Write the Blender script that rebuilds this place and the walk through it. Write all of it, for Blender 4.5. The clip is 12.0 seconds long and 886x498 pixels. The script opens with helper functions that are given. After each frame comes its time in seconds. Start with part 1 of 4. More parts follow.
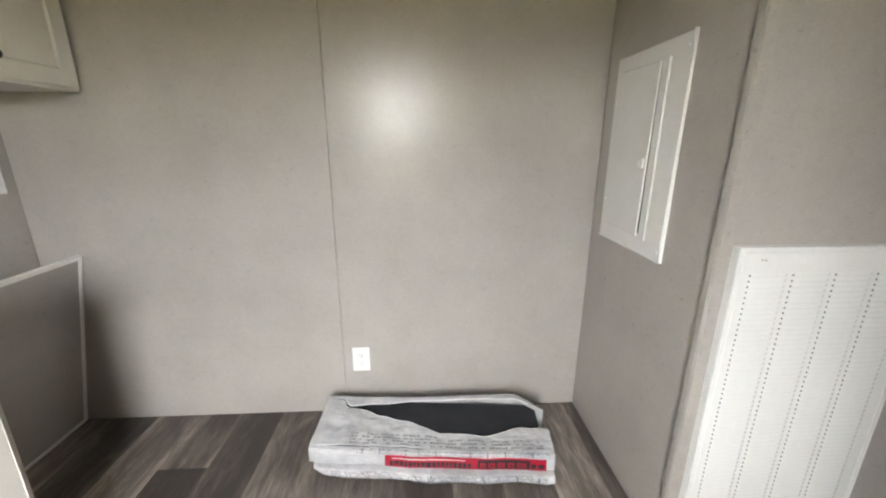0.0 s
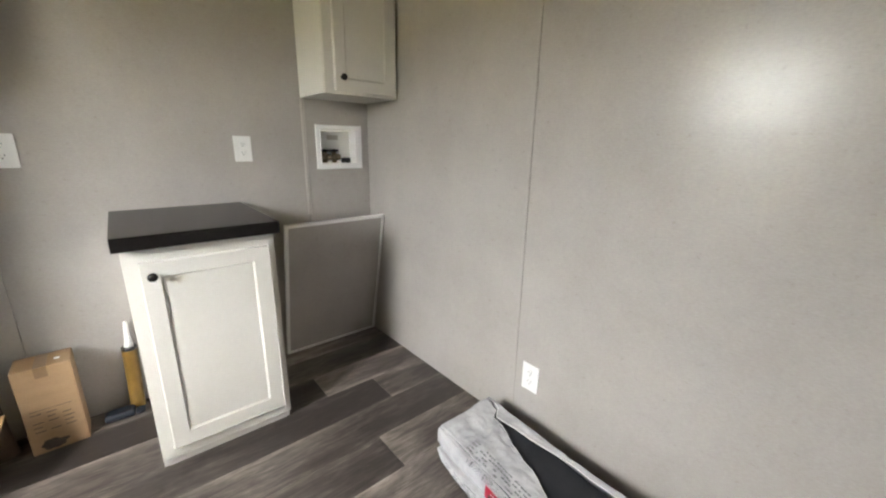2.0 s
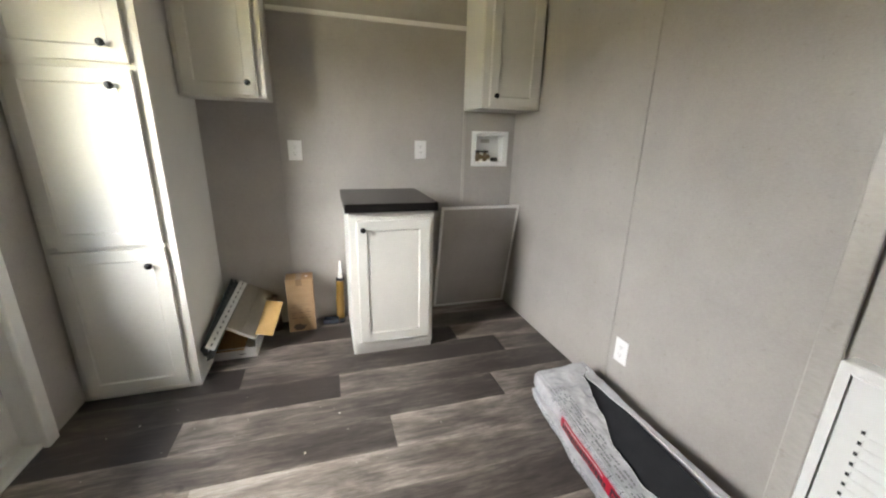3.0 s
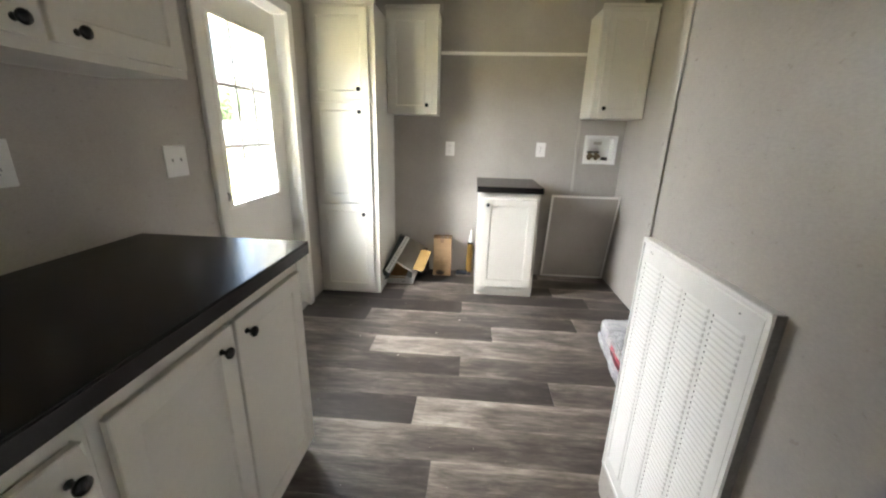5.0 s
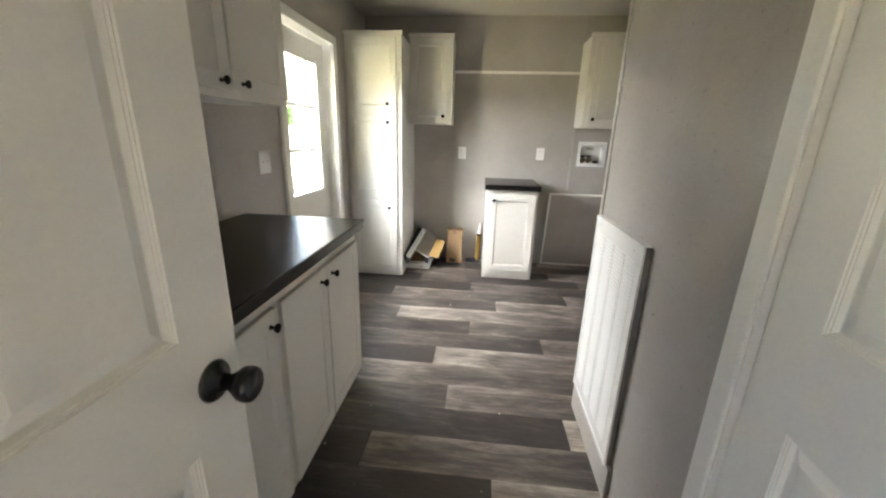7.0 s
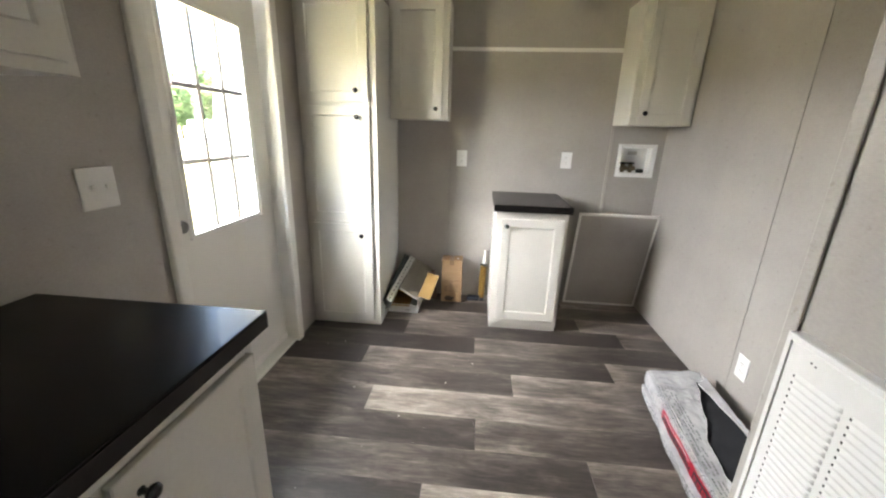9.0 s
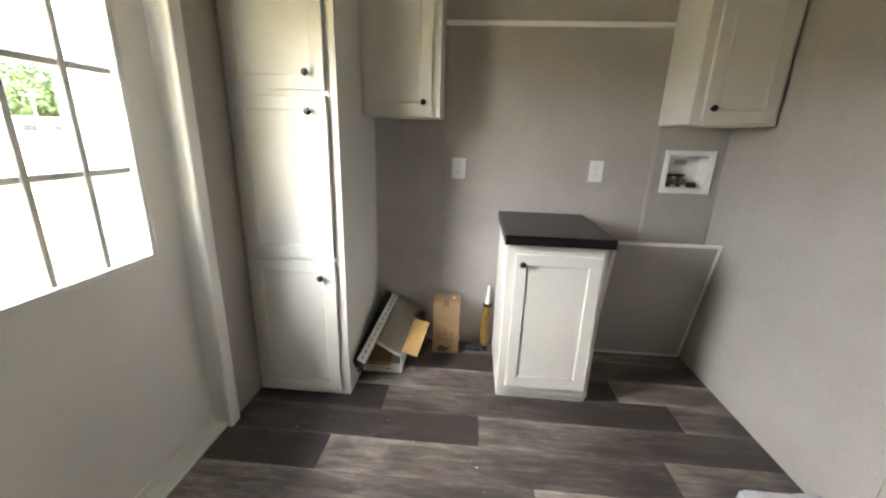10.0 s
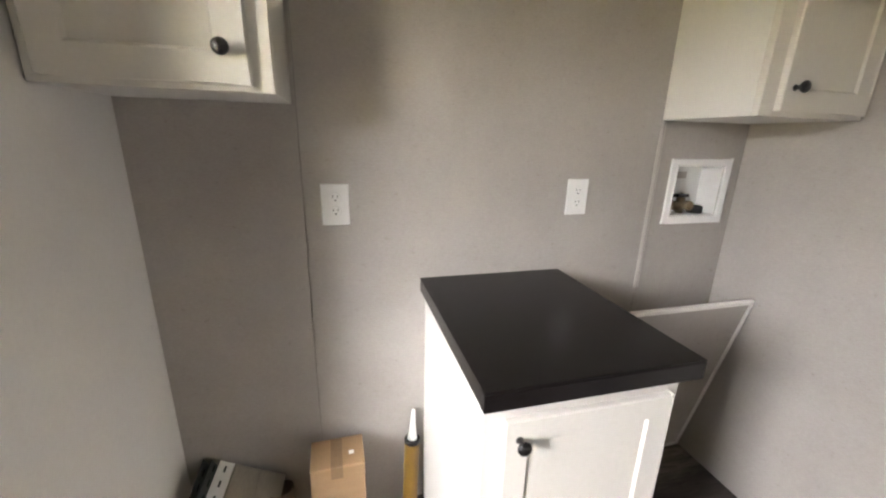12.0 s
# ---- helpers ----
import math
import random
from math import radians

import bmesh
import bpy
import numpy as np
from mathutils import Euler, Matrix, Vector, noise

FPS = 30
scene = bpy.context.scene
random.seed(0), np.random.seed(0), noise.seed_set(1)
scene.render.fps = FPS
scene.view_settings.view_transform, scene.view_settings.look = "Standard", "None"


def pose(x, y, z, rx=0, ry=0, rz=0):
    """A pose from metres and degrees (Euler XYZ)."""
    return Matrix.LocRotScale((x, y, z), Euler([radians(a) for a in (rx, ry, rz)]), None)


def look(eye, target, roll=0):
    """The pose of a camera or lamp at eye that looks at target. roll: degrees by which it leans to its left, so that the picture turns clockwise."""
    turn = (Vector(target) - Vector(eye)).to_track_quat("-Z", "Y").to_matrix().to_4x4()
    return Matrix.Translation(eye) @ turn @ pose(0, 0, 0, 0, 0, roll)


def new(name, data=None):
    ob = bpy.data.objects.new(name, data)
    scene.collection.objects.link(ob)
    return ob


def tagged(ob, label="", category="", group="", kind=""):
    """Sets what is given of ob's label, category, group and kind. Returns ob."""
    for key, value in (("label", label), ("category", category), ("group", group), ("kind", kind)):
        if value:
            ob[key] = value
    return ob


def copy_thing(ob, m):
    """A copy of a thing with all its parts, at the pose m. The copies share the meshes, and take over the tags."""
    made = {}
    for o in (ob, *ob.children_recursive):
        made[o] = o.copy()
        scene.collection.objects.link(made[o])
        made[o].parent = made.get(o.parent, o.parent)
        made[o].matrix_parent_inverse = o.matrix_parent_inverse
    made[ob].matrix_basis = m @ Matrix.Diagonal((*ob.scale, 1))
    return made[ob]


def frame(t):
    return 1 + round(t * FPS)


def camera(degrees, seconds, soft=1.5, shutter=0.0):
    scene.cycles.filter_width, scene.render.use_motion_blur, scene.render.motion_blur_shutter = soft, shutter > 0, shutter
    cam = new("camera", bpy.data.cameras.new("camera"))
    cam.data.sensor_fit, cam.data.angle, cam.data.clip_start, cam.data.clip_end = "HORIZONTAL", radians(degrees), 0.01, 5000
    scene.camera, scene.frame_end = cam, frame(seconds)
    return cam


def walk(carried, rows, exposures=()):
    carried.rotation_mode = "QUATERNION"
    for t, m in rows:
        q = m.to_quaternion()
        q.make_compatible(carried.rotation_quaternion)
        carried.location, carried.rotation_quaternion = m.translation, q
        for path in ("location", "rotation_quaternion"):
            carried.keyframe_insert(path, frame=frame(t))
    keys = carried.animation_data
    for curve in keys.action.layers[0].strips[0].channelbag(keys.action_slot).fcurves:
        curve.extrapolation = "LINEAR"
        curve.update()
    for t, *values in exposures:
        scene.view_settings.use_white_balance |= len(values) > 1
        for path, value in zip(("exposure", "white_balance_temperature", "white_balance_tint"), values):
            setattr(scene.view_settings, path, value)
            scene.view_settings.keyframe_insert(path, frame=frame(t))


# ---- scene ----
cam = camera(98.8, 12.0, soft=2.2)
PATH = [
    (0, (1.036, 1.422, 1.253), (1.147, 3.344, 0.712), 0.2),
    (0.5, (1.233, 1.558, 1.252), (1.105, 3.469, 0.674), 0.2),
    (1, (1.248, 1.752, 1.239), (0.79, 3.615, 0.673), 0.6),
    (1.5, (1.373, 1.873, 1.221), (0.515, 3.588, 0.655), 0.7),
    (2, (1.561, 1.832, 1.204), (0.088, 3.08, 0.674), 1.0),
    (2.5, (1.781, 1.691, 1.231), (0.046, 2.523, 0.686), 1.4),
    (3, (2.045, 1.694, 1.25), (0.211, 2.261, 0.688), 1.3),
    (3.5, (2.272, 1.747, 1.263), (0.369, 1.99, 0.698), 1.4),
    (5.3, (3.117, 1.735, 1.297), (1.211, 1.577, 0.714), 1.6),
    (5.5, (3.225, 1.717, 1.295), (1.318, 1.548, 0.717), 1.7),
    (6, (3.421, 1.727, 1.289), (1.515, 1.55, 0.711), 1.7),
    (6.5, (3.523, 1.772, 1.322), (1.617, 1.588, 0.744), 1.6),
    (6.7, (3.548, 1.761, 1.329), (1.641, 1.574, 0.754), 1.6),
    (8.3, (2.972, 1.717, 1.325), (1.066, 1.546, 0.742), 1.7),
    (8.5, (2.842, 1.697, 1.333), (0.938, 1.521, 0.746), 1.7),
    (9, (2.503, 1.67, 1.345), (0.598, 1.498, 0.758), 1.7),
    (9.5, (2.137, 1.675, 1.348), (0.231, 1.526, 0.76), 1.8),
    (10, (1.767, 1.61, 1.336), (-0.145, 1.471, 0.768), 1.8),
    (10.5, (1.469, 1.569, 1.34), (-0.449, 1.498, 0.78), 1.6),
    (11, (1.131, 1.553, 1.346), (-0.79, 1.575, 0.792), 1.7),
    (11.5, (0.86, 1.512, 1.363), (-1.052, 1.678, 0.802), 1.7),
    (12, (0.602, 1.546, 1.346), (-1.256, 2.038, 0.792), 1.4),
]
EXPOSURE = [(0, 4.35, 6500, 9), (0.5, 4.28, 6500, 9), (1.5, 4.35, 6500, 8.5), (2.5, 4.3, 6500, 9.5), (3.5, 4.2, 6450, 9.5), (5.5, 4.65, 6450, 9.5), (6.5, 4.65, 6450, 9.5), (8.5, 4.6, 6450, 10), (9.5, 4.25, 6500, 10.5), (10.5, 4.1, 6500, 10.5), (11.5, 4.15, 6500, 12.5), (12, 4.52, 6600, 15)]
walk(cam, [(t, look(eye, target, roll)) for t, eye, target, roll in PATH], EXPOSURE)

# ---- light: an overcast day outside the glazed entry door ----
world = bpy.data.worlds.new("sky")
scene.world = world
world.use_nodes = True
sky = world.node_tree.nodes.new("ShaderNodeTexSky")
sky.sky_type, sky.sun_disc = "NISHITA", False
sky.sun_elevation, sky.sun_rotation = radians(62), radians(343)
sky.air_density, sky.dust_density, sky.ozone_density = 1.0, 5.0, 1.0
backdrop_node = world.node_tree.nodes["Background"]
world.node_tree.links.new(sky.outputs[0], backdrop_node.inputs[0])
backdrop_node.inputs[1].default_value = 0.15
sun_data = bpy.data.lights.new("sun", "SUN")
sun_data.energy, sun_data.angle, sun_data.color = 4.0, radians(12), (1.0, 0.95, 0.88)
sun = new("sun", sun_data)
# the veiled sun stands behind the house, so no beam comes through the door
sun.matrix_world = look((0, 0, 30), (3, -10, 10.4))
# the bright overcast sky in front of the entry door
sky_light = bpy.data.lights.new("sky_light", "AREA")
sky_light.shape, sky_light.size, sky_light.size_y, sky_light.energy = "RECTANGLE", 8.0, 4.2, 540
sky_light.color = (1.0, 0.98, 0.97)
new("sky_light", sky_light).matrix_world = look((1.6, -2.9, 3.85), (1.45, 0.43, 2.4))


# ---- materials ----
def material(name, rough=0.5, metal=0.0):
    m = bpy.data.materials.new(name)
    m.use_nodes = True
    p = m.node_tree.nodes["Principled BSDF"]
    p.inputs["Roughness"].default_value = rough
    p.inputs["Metallic"].default_value = metal
    return m, m.node_tree.nodes, m.node_tree.links, p


def ramp(nodes, stops):
    r = nodes.new("ShaderNodeValToRGB")
    while len(r.color_ramp.elements) < len(stops):
        r.color_ramp.elements.new(0.5)
    for e, (at, c) in zip(r.color_ramp.elements, stops):
        e.position, e.color = at, (*c, 1)
    return r


def noise_node(nodes, links, vec, scale, detail=4, rough=0.6, stretch=None, distort=0.0):
    n = nodes.new("ShaderNodeTexNoise")
    n.inputs["Scale"].default_value, n.inputs["Detail"].default_value = scale, detail
    n.inputs["Roughness"].default_value, n.inputs["Distortion"].default_value = rough, distort
    if stretch:
        mp = nodes.new("ShaderNodeMapping")
        mp.inputs["Scale"].default_value = stretch
        links.new(vec, mp.inputs[0])
        vec = mp.outputs[0]
    links.new(vec, n.inputs["Vector"])
    return n


def mixed(nodes, links, fac, a, b, kind="MIX"):
    m = nodes.new("ShaderNodeMix")
    m.data_type, m.blend_type = "RGBA", kind
    for socket, value in ((m.inputs[0], fac), (m.inputs[6], a), (m.inputs[7], b)):
        if isinstance(value, (int, float)):
            socket.default_value = value
        elif isinstance(value, tuple):
            socket.default_value = (*value, 1)
        else:
            links.new(value, socket)
    return m.outputs[2]


def bumped(nodes, links, p, height, strength, distance=0.002):
    b = nodes.new("ShaderNodeBump")
    b.inputs["Strength"].default_value, b.inputs["Distance"].default_value = strength, distance
    links.new(height, b.inputs["Height"])
    links.new(b.outputs[0], p.inputs["Normal"])


def mottled(name, lo, hi, scale, rough=0.5, metal=0.0, stretch=None, bump=0.1, fine=None, rough_var=0.0, spec=0.5):
    """Two-scale mottled surface between two colours."""
    m, n, l, p = material(name, rough, metal)
    vec = n.new("ShaderNodeTexCoord").outputs["Object"]
    a = noise_node(n, l, vec, scale, 5, 0.6, stretch)
    b = noise_node(n, l, vec, fine or scale * 9, 4, 0.65, stretch)
    s = n.new("ShaderNodeMath")
    s.operation = "MULTIPLY_ADD"
    s.inputs[1].default_value = 0.5
    l.new(b.outputs[0], s.inputs[0])
    h = n.new("ShaderNodeMath")
    h.operation = "MULTIPLY"
    h.inputs[1].default_value = 0.5
    l.new(a.outputs[0], h.inputs[0])
    l.new(h.outputs[0], s.inputs[2])
    r = ramp(n, [(0.33, lo), (0.67, hi)])
    l.new(s.outputs[0], r.inputs[0])
    l.new(r.outputs[0], p.inputs["Base Color"])
    p.inputs["Specular IOR Level"].default_value = spec
    if rough_var:
        mr = n.new("ShaderNodeMapRange")
        mr.inputs["To Min"].default_value, mr.inputs["To Max"].default_value = rough - rough_var, rough + rough_var
        l.new(a.outputs[0], mr.inputs[0])
        l.new(mr.outputs[0], p.inputs["Roughness"])
    if bump:
        bumped(n, l, p, s.outputs[0], bump)
    return m


def wallboard_material():
    """Grey-taupe vinyl-covered board: a linen print of short level flecks over soft clouds, satin finish with a slight orange peel."""
    m, n, l, p = material("vinyl_wallboard", 0.4)
    vec = n.new("ShaderNodeTexCoord").outputs["Object"]
    broad = noise_node(n, l, vec, 2.6, 4, 0.6)
    blot = noise_node(n, l, vec, 38.0, 6, 0.62, (1, 1, 1.3), 0.1)
    fleck = noise_node(n, l, vec, 95.0, 3, 0.6, (1, 1, 2.1))
    r0 = ramp(n, [(0.35, (0.362, 0.338, 0.309)), (0.65, (0.408, 0.384, 0.354))])
    l.new(broad.outputs[0], r0.inputs[0])
    r1 = ramp(n, [(0.28, (0.925, 0.923, 0.917)), (0.72, (1.055, 1.055, 1.055))])
    l.new(blot.outputs[0], r1.inputs[0])
    r2 = ramp(n, [(0.30, (0.90, 0.898, 0.89)), (0.70, (1.09, 1.09, 1.09))])
    l.new(fleck.outputs[0], r2.inputs[0])
    c = mixed(n, l, 0.5, r0.outputs[0], r1.outputs[0], "MULTIPLY")
    c = mixed(n, l, 0.6, c, r2.outputs[0], "MULTIPLY")
    l.new(c, p.inputs["Base Color"])
    rr = n.new("ShaderNodeMapRange")
    rr.inputs["To Min"].default_value, rr.inputs["To Max"].default_value = 0.26, 0.30
    l.new(blot.outputs[0], rr.inputs[0])
    l.new(rr.outputs[0], p.inputs["Roughness"])
    p.inputs["Specular IOR Level"].default_value = 0.4
    bumped(n, l, p, fleck.outputs[0], 0.15, 0.0012)
    return m


def plank_material():
    """Weathered grey-brown vinyl plank, grain along y: each print starts pale at one end and along one edge, and the tone changes from plank to plank."""
    m, n, l, p = material("vinyl_plank", 0.42)
    tc = n.new("ShaderNodeTexCoord").outputs["Object"]
    info = n.new("ShaderNodeObjectInfo")
    rnd = n.new("ShaderNodeCombineXYZ")
    l.new(info.outputs["Random"], rnd.inputs[0])
    l.new(info.outputs["Random"], rnd.inputs[1])
    shift = n.new("ShaderNodeVectorMath")
    shift.operation = "MULTIPLY_ADD"
    shift.inputs[1].default_value = (37.0, 61.0, 0)
    l.new(rnd.outputs[0], shift.inputs[0])
    l.new(tc, shift.inputs[2])
    vec = shift.outputs[0]
    split = n.new("ShaderNodeSeparateXYZ")
    l.new(tc, split.inputs[0])

    def ranged(value, a0, a1, b0, b1):
        mr = n.new("ShaderNodeMapRange")
        for k, v in zip(("From Min", "From Max", "To Min", "To Max"), (a0, a1, b0, b1)):
            mr.inputs[k].default_value = v
        l.new(value, mr.inputs[0])
        return mr.outputs[0]

    def calc(op, a, b):
        q = n.new("ShaderNodeMath")
        q.operation = op
        for socket, v in ((q.inputs[0], a), (q.inputs[1], b)):
            if isinstance(v, (int, float)):
                socket.default_value = v
            else:
                l.new(v, socket)
        return q.outputs[0]

    cloud = noise_node(n, l, vec, 1.0, 4, 0.6, (9.0, 3.2, 1.0), 0.6).outputs[0]
    streak = noise_node(n, l, vec, 1.0, 6, 0.68, (44.0, 5.0, 1.0), 0.5).outputs[0]
    grain = noise_node(n, l, vec, 1.0, 6, 0.72, (150.0, 13.0, 1.0), 0.6)
    pores = noise_node(n, l, vec, 1.0, 3, 0.7, (380.0, 40.0, 1.0))
    knots = noise_node(n, l, vec, 1.0, 2, 0.5, (14.0, 9.0, 1.0), 2.0).outputs[0]
    pale_end = ranged(split.outputs[1], 0.0, 1.40, 0.34, -0.16)
    pale_edge = ranged(split.outputs[0], 0.0, 0.055, 0.24, 0.0)
    far_edge = ranged(split.outputs[0], 0.165, 0.194, 0.0, 0.16)
    tone = calc("ADD", ranged(cloud, 0.25, 0.75, -0.26, 0.34), ranged(streak, 0.25, 0.75, -0.24, 0.30))
    tone = calc("ADD", tone, calc("ADD", pale_end, calc("ADD", pale_edge, far_edge)))
    tone = calc("ADD", tone, ranged(info.outputs["Random"], 0.0, 1.0, -0.08, 0.44))
    r = ramp(n, [(0.0, (0.044, 0.037, 0.033)), (0.25, (0.076, 0.064, 0.056)), (0.5, (0.140, 0.119, 0.103)), (0.75, (0.255, 0.222, 0.192)), (1.0, (0.42, 0.375, 0.325))])
    l.new(tone, r.inputs[0])
    r2 = ramp(n, [(0.3, (0.58, 0.57, 0.56)), (0.7, (1.36, 1.36, 1.36))])
    l.new(grain.outputs[0], r2.inputs[0])
    c = mixed(n, l, 0.85, r.outputs[0], r2.outputs[0], "MULTIPLY")
    r3 = ramp(n, [(0.68, (1, 1, 1)), (0.80, (0.45, 0.43, 0.42))])
    l.new(knots, r3.inputs[0])
    c = mixed(n, l, 0.6, c, r3.outputs[0], "MULTIPLY")
    l.new(c, p.inputs["Base Color"])
    l.new(ranged(grain.outputs[0], 0.2, 0.8, 0.30, 0.48), p.inputs["Roughness"])
    bumped(n, l, p, pores.outputs[0], 0.12, 0.001)
    return m


def glass_material():
    m = bpy.data.materials.new("window_glass")
    m.use_nodes = True
    n, l = m.node_tree.nodes, m.node_tree.links
    n.remove(n["Principled BSDF"])
    t, g, mix = n.new("ShaderNodeBsdfTransparent"), n.new("ShaderNodeBsdfGlossy"), n.new("ShaderNodeMixShader")
    t.inputs[0].default_value = (0.96, 0.98, 0.97, 1)
    g.inputs["Roughness"].default_value = 0.02
    mix.inputs[0].default_value = 0.07
    l.new(t.outputs[0], mix.inputs[1])
    l.new(g.outputs[0], mix.inputs[2])
    l.new(mix.outputs[0], n["Material Output"].inputs[0])
    return m


def film_material():
    """Printed plastic film with sharp creases."""
    mat, nodes, links, p = material("grey_plastic_wrapper", 0.2)
    vec = nodes.new("ShaderNodeTexCoord").outputs["Object"]
    fog = noise_node(nodes, links, vec, 9, 4, 0.6).outputs[0]
    tone = ramp(nodes, [(0.3, (0.35, 0.35, 0.36)), (0.55, (0.47, 0.47, 0.48)), (0.75, (0.56, 0.56, 0.57))])
    links.new(fog, tone.inputs[0])
    links.new(tone.outputs[0], p.inputs["Base Color"])
    height = None
    for scale, weight in ((7, 1.0), (17, 0.5), (42, 0.18)):
        n = noise_node(nodes, links, vec, scale, 1, 0.4, None, 0.6).outputs[0]
        sub = nodes.new("ShaderNodeMath")
        sub.operation = "SUBTRACT"
        links.new(n, sub.inputs[0])
        sub.inputs[1].default_value = 0.5
        ab = nodes.new("ShaderNodeMath")
        ab.operation = "ABSOLUTE"
        links.new(sub.outputs[0], ab.inputs[0])
        mul = nodes.new("ShaderNodeMath")
        mul.operation = "MULTIPLY_ADD"
        links.new(ab.outputs[0], mul.inputs[0])
        mul.inputs[1].default_value = weight
        if height is not None:
            links.new(height, mul.inputs[2])
        else:
            mul.inputs[2].default_value = 0.0
        height = mul.outputs[0]
    bumped(nodes, links, p, height, 0.8, 0.010)
    return mat


WALLBOARD = wallboard_material()
PLANK = plank_material()
GLASS = glass_material()
GYPSUM = mottled("gypsum_core", (0.20, 0.19, 0.18), (0.28, 0.27, 0.25), 6, 0.9)
SUBFLOOR = mottled("subfloor_board", (0.05, 0.045, 0.04), (0.08, 0.07, 0.06), 8, 0.9)
CEILING = mottled("ceiling_paint", (0.52, 0.50, 0.47), (0.59, 0.57, 0.54), 5, 0.85, fine=160, bump=0.35)
CREAM = mottled("cream_cabinet_paint", (0.625, 0.605, 0.556), (0.68, 0.66, 0.61), 3, 0.42, fine=90, bump=0.05, rough_var=0.05)
SIDE_PAINT = mottled("cabinet_side_laminate", (0.665, 0.655, 0.62), (0.725, 0.715, 0.68), 4, 0.45, fine=120, bump=0.05)
WHITE = mottled("white_trim_paint", (0.76, 0.75, 0.72), (0.82, 0.81, 0.78), 5, 0.4, fine=80, bump=0.05)
DOOR_PAINT = mottled("white_door_paint", (0.74, 0.725, 0.69), (0.80, 0.785, 0.75), 4, 0.38, fine=110, bump=0.1)
STEEL_WHITE = mottled("white_enamelled_steel", (0.72, 0.715, 0.70), (0.77, 0.765, 0.75), 6, 0.25, fine=70, bump=0.04)
TRIM_GREY = mottled("pale_vinyl_trim", (0.46, 0.435, 0.40), (0.52, 0.495, 0.455), 6, 0.32, fine=90, bump=0.04)
PLASTIC = mottled("white_plastic", (0.76, 0.76, 0.755), (0.81, 0.81, 0.80), 8, 0.35, bump=0.0)
BLACK_TOP = mottled("black_laminate", (0.0062, 0.0052, 0.005), (0.0082, 0.0070, 0.0067), 14, 0.25, fine=260, bump=0.02, rough_var=0.02, spec=0.27)
BLACK_METAL = mottled("black_bronze_metal", (0.005, 0.005, 0.0055), (0.012, 0.011, 0.011), 30, 0.24, 0.0)
# near-black colour that stands for the shade inside slots, gaps and openings
DARK = mottled("opening_shade", (0.012, 0.012, 0.012), (0.025, 0.025, 0.025), 20, 0.9)
GREY_STEEL = mottled("grey_galvanised_edge", (0.14, 0.14, 0.14), (0.24, 0.24, 0.24), 20, 0.5, 0.4)
BRASS = mottled("brass", (0.14, 0.105, 0.07), (0.28, 0.22, 0.15), 40, 0.32, 0.9)
NICKEL = mottled("brushed_nickel", (0.17, 0.165, 0.155), (0.25, 0.245, 0.235), 60, 0.3, 0.9)
CARDBOARD = mottled("cardboard", (0.29, 0.19, 0.10), (0.38, 0.25, 0.14), 7, 0.8, fine=180, stretch=(1, 1, 3), bump=0.1)
YELLOW_BOARD = mottled("yellow_kraft_board", (0.30, 0.18, 0.055), (0.40, 0.25, 0.09), 8, 0.7, fine=140, bump=0.1)
TAPE = mottled("packing_tape", (0.18, 0.11, 0.055), (0.24, 0.15, 0.08), 12, 0.3, bump=0.05)
INK = mottled("dark_ink", (0.05, 0.035, 0.025), (0.09, 0.07, 0.05), 40, 0.7, bump=0.0)
SIDING = mottled("taupe_vinyl_siding", (0.19, 0.172, 0.138), (0.25, 0.228, 0.186), 6, 0.5, fine=60, stretch=(0.3, 3, 3), bump=0.15)
SIDING_DARK = mottled("slate_vinyl_siding", (0.045, 0.052, 0.054), (0.075, 0.082, 0.083), 6, 0.5, fine=60, stretch=(0.3, 3, 3), bump=0.15)
SIDING_WHITE = mottled("pale_vinyl", (0.55, 0.55, 0.53), (0.66, 0.66, 0.64), 6, 0.45, bump=0.05)
SHINGLE = mottled("asphalt_shingle", (0.007, 0.008, 0.010), (0.022, 0.024, 0.029), 9, 0.85, fine=420, bump=0.6)
FILM = film_material()
FILM_EDGE = mottled("white_film_edge", (0.62, 0.62, 0.62), (0.74, 0.74, 0.74), 20, 0.35)
RED = mottled("red_print", (0.30, 0.006, 0.026), (0.38, 0.010, 0.036), 20, 0.35, bump=0.1)
BLACK_INK = mottled("black_print", (0.012, 0.012, 0.014), (0.03, 0.03, 0.032), 30, 0.4, bump=0.0)
GREY_INK = mottled("grey_print", (0.12, 0.12, 0.125), (0.20, 0.20, 0.205), 30, 0.4, bump=0.0)
CAULK_YELLOW = mottled("ochre_tube_label", (0.15, 0.085, 0.016), (0.24, 0.14, 0.028), 25, 0.45, bump=0.05)
CLEAR_WHITE = mottled("milky_nozzle", (0.72, 0.72, 0.70), (0.78, 0.78, 0.76), 25, 0.4, bump=0.0)
BLUE_PLASTIC = mottled("dark_blue_plastic", (0.008, 0.012, 0.019), (0.016, 0.022, 0.032), 25, 0.55)
DEBRIS = mottled("pale_crumb", (0.5, 0.47, 0.42), (0.62, 0.6, 0.55), 90, 0.8)
GRASS_SOIL = mottled("dry_lawn", (0.43, 0.365, 0.15), (0.60, 0.52, 0.31), 0.12, 0.95, fine=6, bump=0.3)
BARK = mottled("bark", (0.05, 0.04, 0.03), (0.11, 0.09, 0.07), 3, 0.95)
LEAF = mottled("leaves", (0.06, 0.11, 0.03), (0.12, 0.18, 0.065), 0.5, 0.7, fine=4, bump=0.0)
TRAILER_WHITE = mottled("white_sheet_metal", (0.66, 0.66, 0.65), (0.76, 0.76, 0.75), 1, 0.4)
